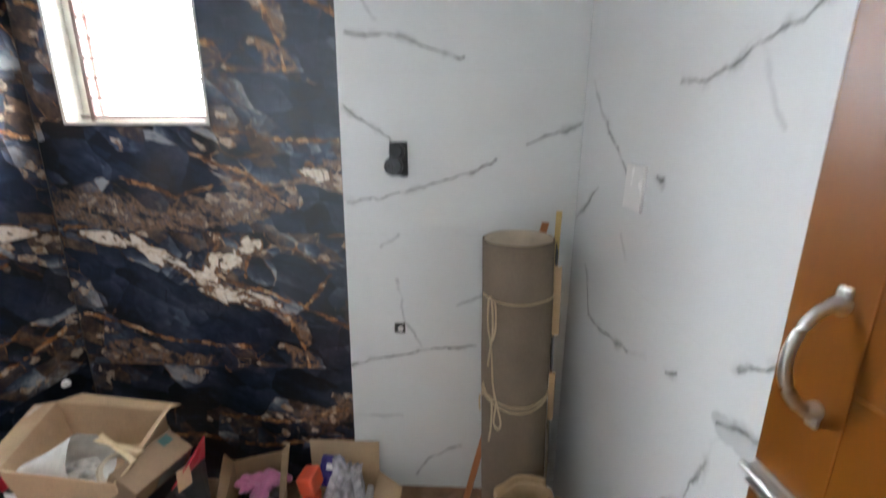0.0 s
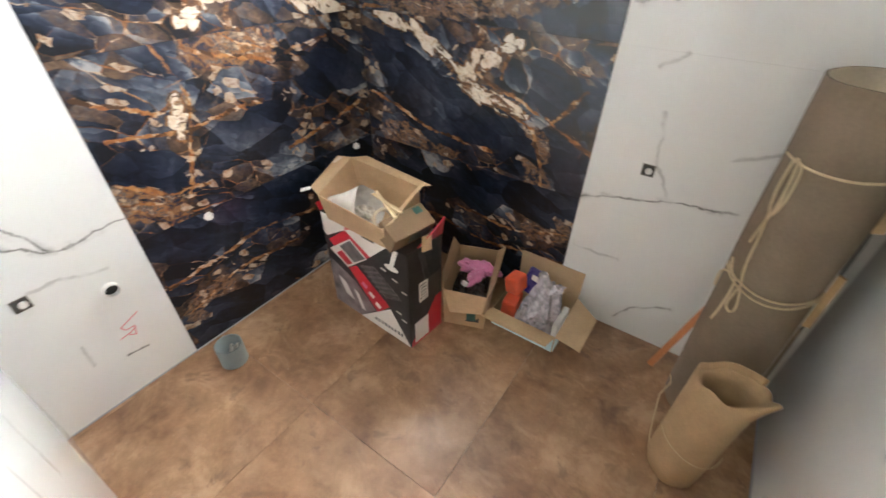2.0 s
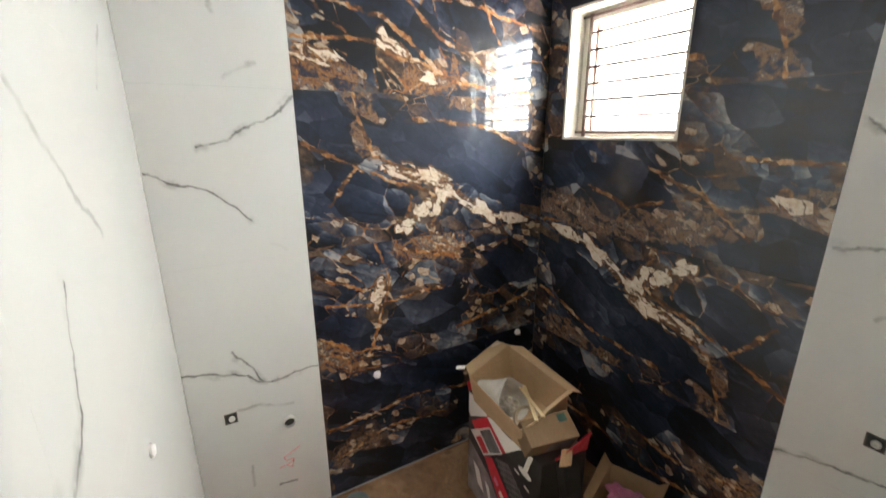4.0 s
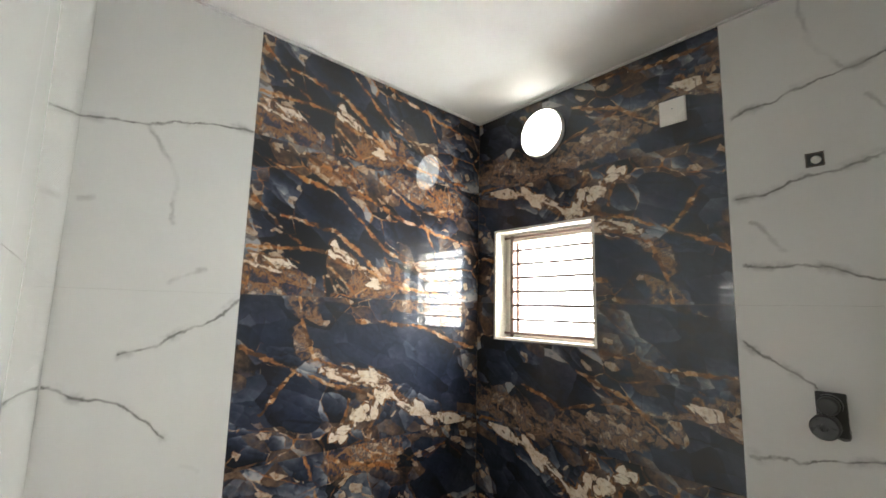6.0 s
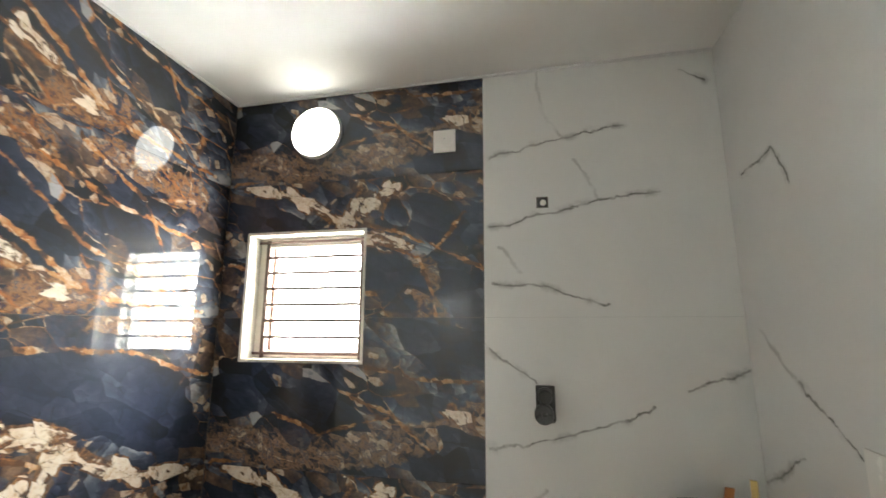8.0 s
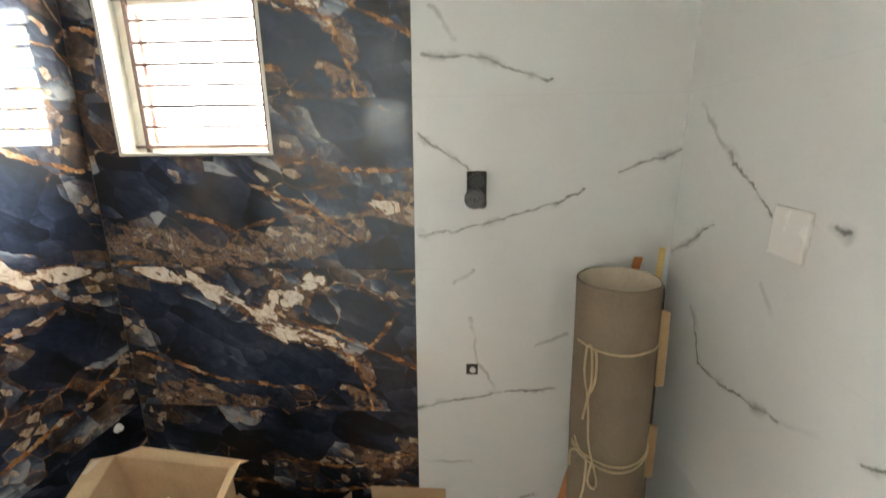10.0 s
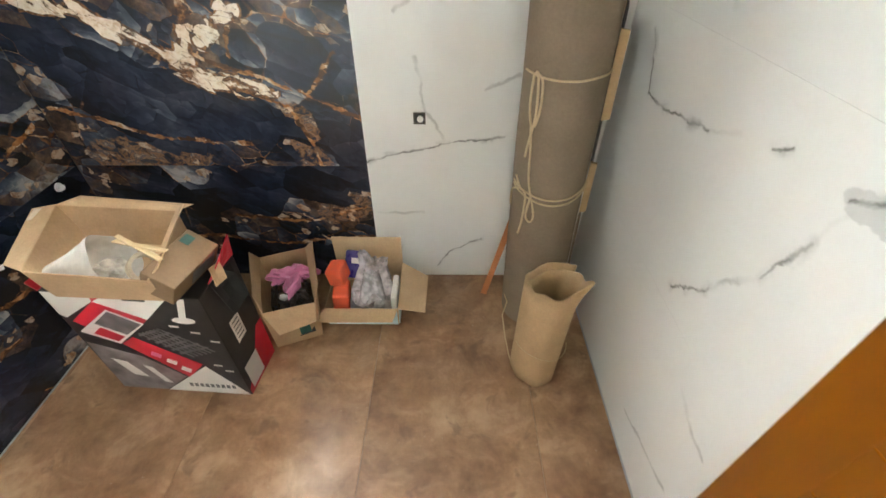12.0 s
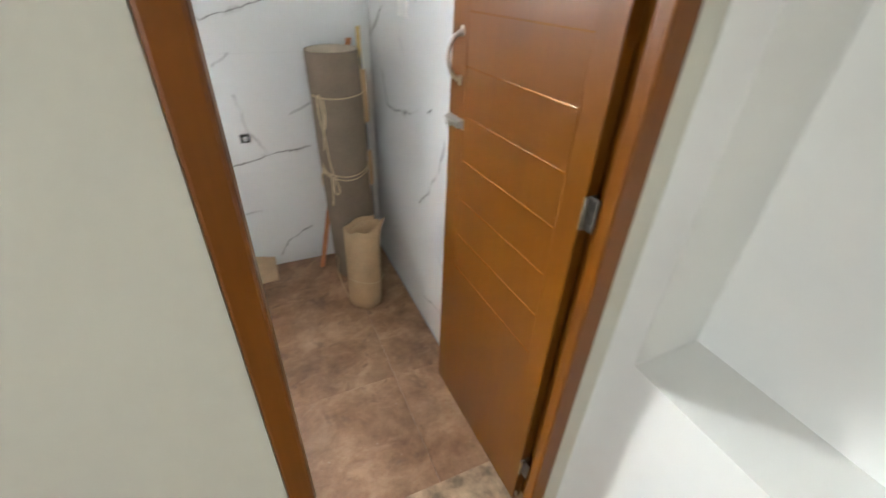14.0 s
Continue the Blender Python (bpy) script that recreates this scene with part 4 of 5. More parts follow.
ob = thing("waste_pipe", "white waste pipe stub with a black sheet painting the shade of the hollow end", "pipe")
m = Matrix.Translation((0, -1.362, 0.486)) @ W_M @ Matrix.Rotation(radians(90), 4, "X")
bm = B()
lathe(bm, [(0.0225, 0.001), (0.026, 0.001), (0.026, 0.022), (0.0225, 0.022), (0.0225, 0.001)], m, 24)
part("ring", bm, M_WHITE_PL, ob, "", True)
bm = B()
# black disc that paints the shade deeper in the pipe
r = lathe(bm, [(0.0226, 0.003), (0.012, 0.002), (0.001, 0.002)], m, 24)
bm.faces.new(r[-1])
part("hollow", bm, M_BLACK_PL_SHADE, ob, "black sheet painting the shade of the hollow")
for y in (-0.961, -0.126):
    ob = thing("pipe_plug", "small white pipe plug in the dark marble", "pipe outlet", "pipe plugs in the shower wall")
    bm = B()
    r = lathe(bm, [(0.018, 0.0), (0.018, 0.004), (0.011, 0.006), (0.011, 0.018), (0.007, 0.020), (0.001, 0.020)], Matrix.Translation((0, y, 0.577)) @ W_M @ Matrix.Rotation(radians(90), 4, "X"), 16)
    bm.faces.new(r[-1])
    part("cap", bm, M_WHITE_PL, ob, "", True)
ob = thing("pipe_plug", "white plug low on the door wall", "pipe outlet")
bm = B()
r = lathe(bm, [(0.014, 0.0), (0.014, 0.005), (0.009, 0.009), (0.001, 0.009)], Matrix.Translation((0.79, -D, 1.085)) @ Matrix.Rotation(radians(-90), 4, "X"), 16)
bm.faces.new(r[-1])
part("cap", bm, M_WHITE_PL, ob, "", True)

mixer = thing("shower_mixer", "black concealed shower mixer body on the wall", "mixer valve")
part("back_plate", box(B(), 1.372, -0.014, 1.438, 1.440, 0.0, 1.560, None, 0.004), M_BLACK_PL_SHADE, mixer, "square black back plate")
bm = B()
r = lathe(bm, [(0.026, 0.0), (0.029, 0.004), (0.029, 0.020), (0.025, 0.022), (0.025, 0.050), (0.021, 0.056), (0.001, 0.056)], Matrix.Translation((1.404, -0.014, 1.527)) @ Matrix.Rotation(radians(90), 4, "X"), 28)
bm.faces.new(r[-1])
part("valve_body", bm, M_BLACK_PL_SHADE, mixer, "", True)
km = Matrix.Translation((1.398, -0.014, 1.475)) @ Matrix.Rotation(radians(90), 4, "X")
bm = B()
r = lathe(bm, [(0.024, 0.0), (0.024, 0.048), (0.033, 0.050), (0.033, 0.060), (0.030, 0.062), (0.030, 0.066), (0.033, 0.068), (0.033, 0.084), (0.029, 0.089), (0.010, 0.089), (0.008, 0.078), (0.001, 0.078)], km, 32)
bm.faces.new(r[-1])
knob = part("knob", bm, M_KNOB, mixer, "round grey-black knob", True)
part("slot", box(B(), -0.003, -0.009, 0.0885, 0.003, 0.009, 0.0900, km), M_BLACK_PR, knob, "narrow dark slot")
part("smudge", slab(B(), [(1.404, 1.436), (1.424, 1.428), (1.438, 1.432), (1.442, 1.452), (1.4405, 1.470), (1.441, 1.4375)], -0.0006), M_GREY_PR, mixer, "grey sealant smudge under the plate")

ob = thing("marker_scribble", "red marker scribble on the white tile", "writing")
bm = B()
for pts in ([(-1.40, 0.315), (-1.385, 0.322), (-1.33, 0.345)], [(-1.40, 0.315), (-1.39, 0.295), (-1.36, 0.295), (-1.365, 0.27), (-1.37, 0.255)], [(-1.42, 0.27), (-1.385, 0.275), (-1.36, 0.285)], [(-1.37, 0.255), (-1.39, 0.27)]):
    for (y0, z0), (y1, z1) in zip(pts, pts[1:]):
        rod(bm, [(0.0004, y0, z0), (0.0004, y1, z1)], 0.0018, 5)
part("stroke", bm, M_RED_PEN, ob)

# thin bead of filler between wall tiles and floor
setting("trim", box(B(), 0.0005, -1.70, 0.0006, 0.006, -0.01, 0.006, None, 0.002), M_FILLER, "thin blue-grey bead of filler along the shower wall", "trim")
setting("trim", box(B(), W - 0.006, -1.70, 0.0006, W - 0.0005, -0.01, 0.006, None, 0.002), M_FILLER, "thin blue-grey bead of filler along the side wall", "trim")


# ---------------------------------------------------------------- loose things: the printed box and what is on it
PB = [Vector((0.265, -0.625, 0)), Vector((0.770, -0.655, 0)), Vector((0.790, -0.455, 0)), Vector((0.285, -0.425, 0))]
PH = 0.53
printed = thing("appliance_box", "large red, white and black printed box on the floor", "box")
bm = B()
ring = [[bm.verts.new(p + Vector((0, 0, z))) for p in PB] for z in (0.001, PH)]
for k in range(4):
    bm.faces.new((ring[0][k], ring[0][(k + 1) % 4], ring[1][(k + 1) % 4], ring[1][k]))
bm.faces.new(ring[0][::-1])
bm.faces.new(ring[1])
bmesh.ops.bevel(bm, geom=list(bm.edges), offset=0.003, segments=2, affect="EDGES", profile=0.5)
part("carton", bm, M_BLACK_PR, printed, "black printed cardboard")


def printed_on(a, b, height, outline, lift, material, label, depth=0.0006):
    """A printed area on the upright face from a to b; outline in shares of its width and height."""
    along = b - a
    out = Vector((along.y, -along.x, 0)).normalized()
    bm = B()
    f = [bm.verts.new(a + along * s + Vector((0, 0, height * h)) + out * (lift + depth)) for s, h in outline]
    k = [bm.verts.new(a + along * s + Vector((0, 0, height * h)) + out * lift) for s, h in outline]
    bm.faces.new(f)
    bm.faces.new(k[::-1])
    for i in range(len(f)):
        bm.faces.new((f[i], k[i], k[(i + 1) % len(f)], f[(i + 1) % len(f)]))
    return part("print", bm, material, printed, label)


fa, fb = PB[0], PB[1]
printed_on(fa, fb, PH, [(0.005, 0.992), (0.80, 0.992), (0.58, 0.79), (0.30, 0.93), (0.04, 0.77), (0.005, 0.80)], 0.0004, M_WHITE_PR, "white printed corner")
printed_on(fa, fb, PH, [(0.31, 0.992), (0.42, 0.992), (0.30, 0.93)], 0.0012, M_RED_PR, "red printed stripe")
printed_on(fa, fb, PH, [(0.30, 0.93), (0.58, 0.79), (0.28, 0.54), (0.06, 0.74)], 0.0012, M_RED_PR, "red printed stripe")
printed_on(fa, fb, PH, [(0.35, 0.865), (0.54, 0.75), (0.27, 0.535), (0.05, 0.64)], 0.0020, M_WHITE_PR, "white picture border")
printed_on(fa, fb, PH, [(0.35, 0.85), (0.52, 0.745), (0.37, 0.635), (0.20, 0.73)], 0.0028, M_GREY_PR, "grey printed picture")
printed_on(fa, fb, PH, [(0.22, 0.695), (0.345, 0.615), (0.27, 0.56), (0.14, 0.63)], 0.0028, M_RED_PR, "small red printed picture")
printed_on(fa, fb, PH, [(0.39, 0.61), (0.76, 0.35), (0.60, 0.19), (0.28, 0.535)], 0.0012, M_RED_PR, "red printed stripe")
for s, h in ((0.45, 0.47), (0.53, 0.40), (0.60, 0.32)):
    printed_on(fa, fb, PH, [(s, h), (s + 0.055, h - 0.035), (s + 0.03, h - 0.075), (s - 0.025, h - 0.04)], 0.0020, M_WHITE_PR if s > 0.5 else M_PINK, "small printed mark")
printed_on(fa, fb, PH, [(0.02, 0.53), (0.35, 0.40), (0.575, 0.19), (0.35, 0.005), (0.005, 0.005)], 0.0004, M_PHOTO, "dim printed photograph")
printed_on(fa, fb, PH, [(0.10, 0.36), (0.20, 0.33), (0.28, 0.16), (0.18, 0.18)], 0.0012, M_WHITE_PR, "pale printed picture")
printed_on(fa, fb, PH, [(0.30, 0.30), (0.36, 0.28), (0.43, 0.10), (0.38, 0.11)], 0.0012, M_WHITE_PR, "pale printed picture")
printed_on(fa, fb, PH, [(0.77, 0.33), (0.99, 0.006), (0.36, 0.006)], 0.0012, M_WHITE_PR, "white printed corner")
for k in range(9):
    s = 0.56 + k * 0.04
    printed_on(fa, fb, PH, [(s, 0.115), (s + 0.026, 0.115), (s + 0.022, 0.075), (s - 0.004, 0.075)], 0.0020, M_GREY_PR, "grey lettering bar")
for k in range(6):
    u = k / 6
    printed_on(fa, fb, PH, [(0.44 + 0.24 * u, 0.635 - 0.20 * u), (0.62 + 0.30 * u, 0.715 - 0.19 * u), (0.63 + 0.30 * u, 0.700 - 0.19 * u), (0.45 + 0.24 * u, 0.620 - 0.20 * u)], 0.0012, M_GREY_PR, "printed rack drawing")
    printed_on(fa, fb, PH, [(0.46 + 0.03 * k, 0.66 + 0.012 * k), (0.74 + 0.035 * k, 0.44 + 0.014 * k), (0.73 + 0.035 * k, 0.43 + 0.014 * k), (0.45 + 0.03 * k, 0.65 + 0.012 * k)], 0.0020, M_GREY_PR, "printed rack drawing")
for s, h in ((0.70, 0.75), (0.82, 0.70), (0.92, 0.62), (0.84, 0.36), (0.90, 0.30)):
    printed_on(fa, fb, PH, [(s, h), (s + 0.06, h - 0.005), (s + 0.058, h - 0.02), (s - 0.002, h - 0.015)], 0.0012, M_WHITE_PR, "white lettering bar")
disc = [(0.82 + 0.075 * math.cos(a * math.pi / 8), 0.80 + 0.028 * math.sin(a * math.pi / 8)) for a in range(16)]
printed_on(fa, fb, PH, disc, 0.0012, M_WHITE_PR, "printed white hook plate")
printed_on(fa, fb, PH, [(0.86, 0.99), (0.905, 0.99), (0.845, 0.82), (0.80, 0.82)], 0.0020, M_WHITE_PR, "printed white strap")
printed_on(fa, fb, PH, [(0.53, 0.992), (0.67, 0.992), (0.65, 0.955), (0.505, 0.955)], 0.0020, M_BLACK_PR, "dark hand slot")
sa, sb = PB[1], PB[2]
printed_on(sa, sb, PH, [(0.01, 0.006), (0.99, 0.006), (0.99, 0.40), (0.80, 0.40), (0.42, 0.20), (0.01, 0.06)], 0.0004, M_RED_PR, "red printed side")
printed_on(sa, sb, PH, [(0.12, 0.03), (0.55, 0.03), (0.55, 0.26), (0.12, 0.26)], 0.0012, M_WHITE_PR, "white label")
printed_on(sa, sb, PH, [(0.28, 0.46), (0.55, 0.46), (0.55, 0.66), (0.28, 0.66)], 0.0004, M_WHITE_PR, "white label")
for k in range(5):
    printed_on(sa, sb, PH, [(0.32, 0.49 + 0.034 * k), (0.50, 0.49 + 0.034 * k), (0.50, 0.50 + 0.034 * k), (0.32, 0.50 + 0.034 * k)], 0.0012, M_GREY_PR, "grey lettering bar")
bm = B()
top = [PB[1] + Vector((0, 0, PH)), PB[2] + Vector((0, 0, PH))]
quad(bm, top[0] + Vector((0, 0.06, 0.0)), top[1], top[1] + Vector((0.025, -0.02, 0.10)), top[0] + Vector((0.05, 0.08, 0.075)), 0.004, 3, 0.008)
part("flap", bm, M_RED_PR, printed, "torn red printed flap")
bm = B()
quad(bm, PB[1] + Vector((0.004, 0.06, PH)), PB[2] + Vector((0.004, -0.04, PH)), PB[2] + Vector((0.03, -0.055, PH - 0.13)), PB[1] + Vector((0.03, 0.07, PH - 0.15)), 0.004, 3, 0.012)
part("side_flap", bm, M_BLACK_PL_SHADE, printed, "hanging black flap")
bm = B()
quad(bm, (0.800, -0.600, 0.600), (0.812, -0.560, 0.595), (0.822, -0.570, 0.535), (0.808, -0.615, 0.540), 0.002, 4, 0.008)
part("tape", bm, M_KRAFT_L, printed, "scrap of peeling tape")
bm = B()
quad(bm, PB[0] + Vector((0, 0, PH)), PB[3] + Vector((0, -0.03, PH)), PB[3] + Vector((-0.03, -0.04, PH + 0.03)), PB[0] + Vector((-0.035, 0.01, PH + 0.02)), 0.004)
part("flap", bm, M_RED_PR, printed, "bent red printed flap")


def open_carton(name, label, base, top, flaps, material, inner=None, thick=0.004):
    """An open carton: four base corners, four rim corners (counter-clockwise from near left), and flaps hinged on the rim."""
    ob = thing(name, label, "box")
    names = ("front_panel", "end_panel", "back_panel", "end_panel")
    for k in range(4):
        a, b = base[k], base[(k + 1) % 4]
        c, d = top[(k + 1) % 4], top[k]
        part(names[k], quad(B(), a, b, c, d, thick, 4, 0.004), material, ob)
    part("bottom_panel", quad(B(), base[0], base[1], base[2], base[3], thick, 2), material, ob)
    for k, p, q in flaps:
        part("flap", quad(B(), top[k], top[(k + 1) % 4], q, p, thick, 4, 0.006), inner or material, ob, "bent open cardboard flap")
    return ob


# open carton that rests on the printed box
z = PH + 0.005
base = [(0.345, -0.652, z), (0.695, -0.668, z), (0.655, -0.425, z), (0.290, -0.402, z)]
top = [(0.315, -0.657, 0.640), (0.690, -0.692, 0.640), (0.632, -0.400, 0.665), (0.222, -0.370, 0.665)]
upper = open_carton("carton", "open kraft carton holding plastic bags, resting on the printed box", base, top,
                    [(2, (0.685, -0.384, 0.680), (0.300, -0.346, 0.686)), (3, (0.152, -0.386, 0.660), (0.206, -0.606, 0.616)), (1, (0.705, -0.655, 0.655), (0.674, -0.408, 0.698))], M_KRAFT, M_KRAFT_L)
part("tape", quad(B(), (0.206, -0.606, 0.619), (0.235, -0.630, 0.624), (0.200, -0.655, 0.611), (0.170, -0.630, 0.606), 0.002), M_WHITE_PL, upper, "loose white tape end")
part("tape", quad(B(), (0.165, -0.392, 0.6635), (0.190, -0.390, 0.665), (0.188, -0.440, 0.6565), (0.172, -0.442, 0.6545), 0.0015), M_ROLL_IN, upper, "pale strip of tape on the flap")
bag = thing("plastic_bag", "milky plastic bag with an open mouth in the kraft carton", "bag")
# a cornet of film on its side: a closed tip, swelling to a slanted open mouth with a pointed lip
bm = B()
cone = []
for i in range(15):
    u = i / 14
    c = Vector((0.300, -0.600, 0.585)).lerp(Vector((0.500, -0.575, 0.610)), u)
    ring = []
    for k in range(44):
        t = 2 * math.pi * k / 44
        lip = max(0.0, math.cos(t - 1.75)) ** 8
        fold = 1 + 0.05 * math.sin(3 * t + 5 * u) + 0.06 * noise.noise(Vector((2 * math.cos(t), 2 * math.sin(t), 5 * u)))
        ry, rz = (0.010 + 0.064 * u ** 0.6) * fold, (0.008 + 0.056 * u ** 0.7) * fold * (1 + 0.55 * lip * u * u)
        slant = u ** 3 * (0.020 - 0.035 * math.sin(t))
        ring.append(bm.verts.new((c.x + slant, c.y + ry * math.cos(t), max(c.z + rz * math.sin(t), PH + 0.012))))
    cone.append(ring)
for p, q in zip(cone, cone[1:]):
    for k in range(44):
        bm.faces.new((p[k], p[(k + 1) % 44], q[(k + 1) % 44], q[k]))
bm.faces.new(cone[0][::-1])
part("film", bm, M_BAG_W, bag, "", True)
bm = B()
lump(bm, (0.490, -0.590, 0.575), (0.045, 0.040, 0.030), 0.5, 1.2, 3)
part("filling", bm, simple("pale_fittings", (0.46, 0.42, 0.37), 0.5, 0.0, 0.5, 25.0), bag, "small pale fittings inside")
ob = thing("tape_roll", "roll of beige tape in the kraft carton", "tape")
bm = B()
m = Matrix.Translation((0.615, -0.60, 0.605)) @ Matrix.Rotation(0.9, 4, "Y") @ Matrix.Rotation(0.3, 4, "X")
lathe(bm, [(0.034, -0.012), (0.046, -0.014), (0.047, 0.014), (0.036, 0.012), (0.034, -0.012)], m, 28, 0.05, 1.0)
part("roll", bm, M_ROLL_IN, ob, "", True)
for dy, dz in ((0.0, 0.0), (0.018, 0.004)):
    ob = thing("wood_strip", "thin pale wooden strip lying across the carton", "strip", "wooden strips in the carton")
    a, b = Vector((0.500, -0.54 + dy, 0.650 + dz)), Vector((0.700, -0.605 - 1.8 * dy, 0.668 - dz))
    part("strip", quad(B(), a, a + Vector((0.008, 0.012, 0)), b + Vector((0.008, 0.012, 0)), b, 0.004, 4, 0.006), M_STRIP, ob)
ob = thing("small_box", "small worn brown box with a teal label", "box")
m = Matrix.Translation((0.715, -0.590, 0.602)) @ Matrix.Rotation(radians(-12), 4, "Z") @ Matrix.Rotation(radians(28), 4, "Y")
part("carton", box(B(), -0.050, -0.098, -0.042, 0.050, 0.098, 0.042, m, 0.003), kraft("worn_brown_board", (0.19, 0.12, 0.065)), ob)
part("label", box(B(), -0.042, 0.045, 0.0422, -0.012, 0.080, 0.0428, m), M_TEAL, ob, "dull teal label")
part("stain", box(B(), 0.0502, -0.02, -0.030, 0.0508, 0.08, 0.030, m), M_BLACK_PL_SHADE, ob, "black printed patch")

# small carton with dark bag and pink film
base = [(0.800, -0.440, 0.003), (0.972, -0.372, 0.003), (0.868, -0.075, 0.003), (0.696, -0.143, 0.003)]
top = [(0.792, -0.445, 0.215), (0.976, -0.372, 0.205), (0.862, -0.060, 0.222), (0.676, -0.132, 0.222)]
small = open_carton("carton", "small open kraft carton with a dark plastic bag inside", base, top,
                    [(0, (0.868, -0.505, 0.165), (0.985, -0.425, 0.150)), (1, (0.985, -0.315, 0.255), (0.905, -0.075, 0.275)), (3, (0.655, -0.155, 0.275), (0.770, -0.420, 0.290))], M_KRAFT, M_KRAFT)
d = (Vector((0.972, -0.372, 0)) - Vector((0.800, -0.440, 0)))
o = Vector((d.y, -d.x, 0)).normalized()
bm = B()
p = Vector((0.800, -0.440, 0.0)) + o * 0.0035
quad(bm, p + d * 0.42 + Vector((0, 0, 0.035)), p + d * 0.88 + Vector((0, 0, 0.04)), p + d * 0.86 + Vector((0, 0, 0.135)), p + d * 0.42 + Vector((0, 0, 0.13)), 0.0015, 2)
part("label", bm, M_BLACK_PL_SHADE, small, "dark patch on the carton front")
bm = B()
quad(bm, p + o * 0.003 + d * 0.56 + Vector((0, 0, 0.045)), p + o * 0.003 + d * 0.80 + Vector((0, 0, 0.05)), p + o * 0.003 + d * 0.78 + Vector((0, 0, 0.105)), p + o * 0.003 + d * 0.56 + Vector((0, 0, 0.10)), 0.0015, 2)
part("label", bm, M_TEAL, small, "teal patch on the carton front")
ob = thing("plastic_bag", "smoky plastic bag stuffed in the small carton", "bag")
part("film", draped(B(), (0.838, -0.270, 0.010), (0.842, -0.255, 0.185), 0.088, 0.066, 8, 3.1), M_BAG_D, ob, "", True)
part("filling", lump(B(), (0.840, -0.270, 0.085), (0.06, 0.08, 0.05), 0.3, 9.4, 3, 0.008), M_BITS, ob)
ob = thing("pink_wrap", "crumpled pink plastic film on the dark bag", "plastic film")
bm = B()
lump(bm, (0.800, -0.205, 0.186), (0.062, 0.034, 0.026), 0.8, 6.1, 3)
lump(bm, (0.850, -0.250, 0.188), (0.028, 0.064, 0.018), 0.8, 2.7, 3)
lump(bm, (0.872, -0.185, 0.192), (0.058, 0.028, 0.024), 0.8, 8.8, 3)
part("film", bm, M_PINK, ob, "", True)
ob = thing("white_fitting", "small white fitting in the small carton", "fitting")
part("body", lump(B(), (0.830, -0.320, 0.175), (0.020, 0.014, 0.012), 0.3, 5.0, 2), M_WHITE_PL, ob, "", True)

# larger flat carton beside it
base = [(0.985, -0.311, 0.003), (1.290, -0.311, 0.003), (1.290, -0.045, 0.003), (0.985, -0.045, 0.003)]
top = [(0.983, -0.313, 0.100), (1.292, -0.313, 0.100), (1.292, -0.040, 0.115), (0.983, -0.040, 0.115)]
wide = open_carton("carton", "wide open carton with orange sponges and a clear bag", base, top,
                   [(0, (0.955, -0.385, 0.096), (1.275, -0.375, 0.088)), (1, (1.412, -0.365, 0.140), (1.418, -0.190, 0.175)), (2, (1.288, -0.012, 0.245), (0.970, -0.010, 0.245))], M_KRAFT_L, M_KRAFT_L)
part("front_print", box(B(), 0.988, -0.3165, 0.004, 1.289, -0.3145, 0.094), M_BLUE_PR, wide, "pale blue printed front")
part("end_print", box(B(), 1.2935, -0.311, 0.004, 1.2955, -0.048, 0.09), M_BLUE_PR, wide, "pale blue printed end")
for k in range(7):
    part("lettering", box(B(), 1.06 + k * 0.022, -0.3185, 0.035, 1.077 + k * 0.022, -0.3168, 0.052), M_RED_PR, wide, "red lettering bar")
for i, (x, y, zz, ry, rz) in enumerate(((1.030, -0.205, 0.062, 0.05, 0.12), (1.020, -0.165, 0.168, -0.18, -0.15))):
    ob = thing("sponge_block", "bright orange sponge block in the carton", "sponge", "orange sponge blocks")
    m = Matrix.Translation((x, y, zz)) @ Matrix.Rotation(rz, 4, "Z") @ Matrix.Rotation(ry, 4, "Y")
    part("block", box(B(), -0.036, -0.055 if i == 0 else -0.045, -0.055 if i == 0 else -0.042, 0.036, 0.055 if i == 0 else 0.045, 0.055 if i == 0 else 0.042, m, 0.010), M_ORANGE, ob)
ob = thing("plastic_bag", "clear crumpled carrier bag full of small parts", "bag")
bm = B()
draped(bm, (1.160, -0.185, 0.012), (1.180, -0.165, 0.222), 0.108, 0.044, 7, 1.3)
part("film", bm, M_BAG, ob, "", True)
bm = B()
lump(bm, (1.155, -0.190, 0.080), (0.075, 0.085, 0.055), 0.35, 15.6, 3, 0.010)
part("filling", bm, simple("greyish_parts", (0.40, 0.36, 0.38), 0.5, 0.0, 0.6, 30.0), ob, "grey and red small parts")
bm = B()
draped(bm, (1.170, -0.172, 0.200), (1.135, -0.140, 0.268), 0.040, 0.016, 5, 0.4, 6, 30)
draped(bm, (1.190, -0.165, 0.195), (1.225, -0.150, 0.235), 0.036, 0.020, 5, 2.4, 6, 30)
part("handle_loop", bm, M_BAG, ob, "twisted bag handle", True)
ob = thing("packet", "shiny dark purple packet in the carton", "packet")
m = Matrix.Translation((1.085, -0.085, 0.150)) @ Matrix.Rotation(radians(-25), 4, "X") @ Matrix.Rotation(radians(8), 4, "Y")
part("wrap", box(B(), -0.05, -0.014, -0.07, 0.05, 0.014, 0.06, m, 0.009), M_PURPLE, ob, "", True)
part("label", box(B(), -0.02, -0.0165, 0.005, 0.035, -0.0142, 0.03, m), M_WHITE_PR, ob, "pale label bar")
ob = thing("packet", "small red and white packet at the carton end", "packet")
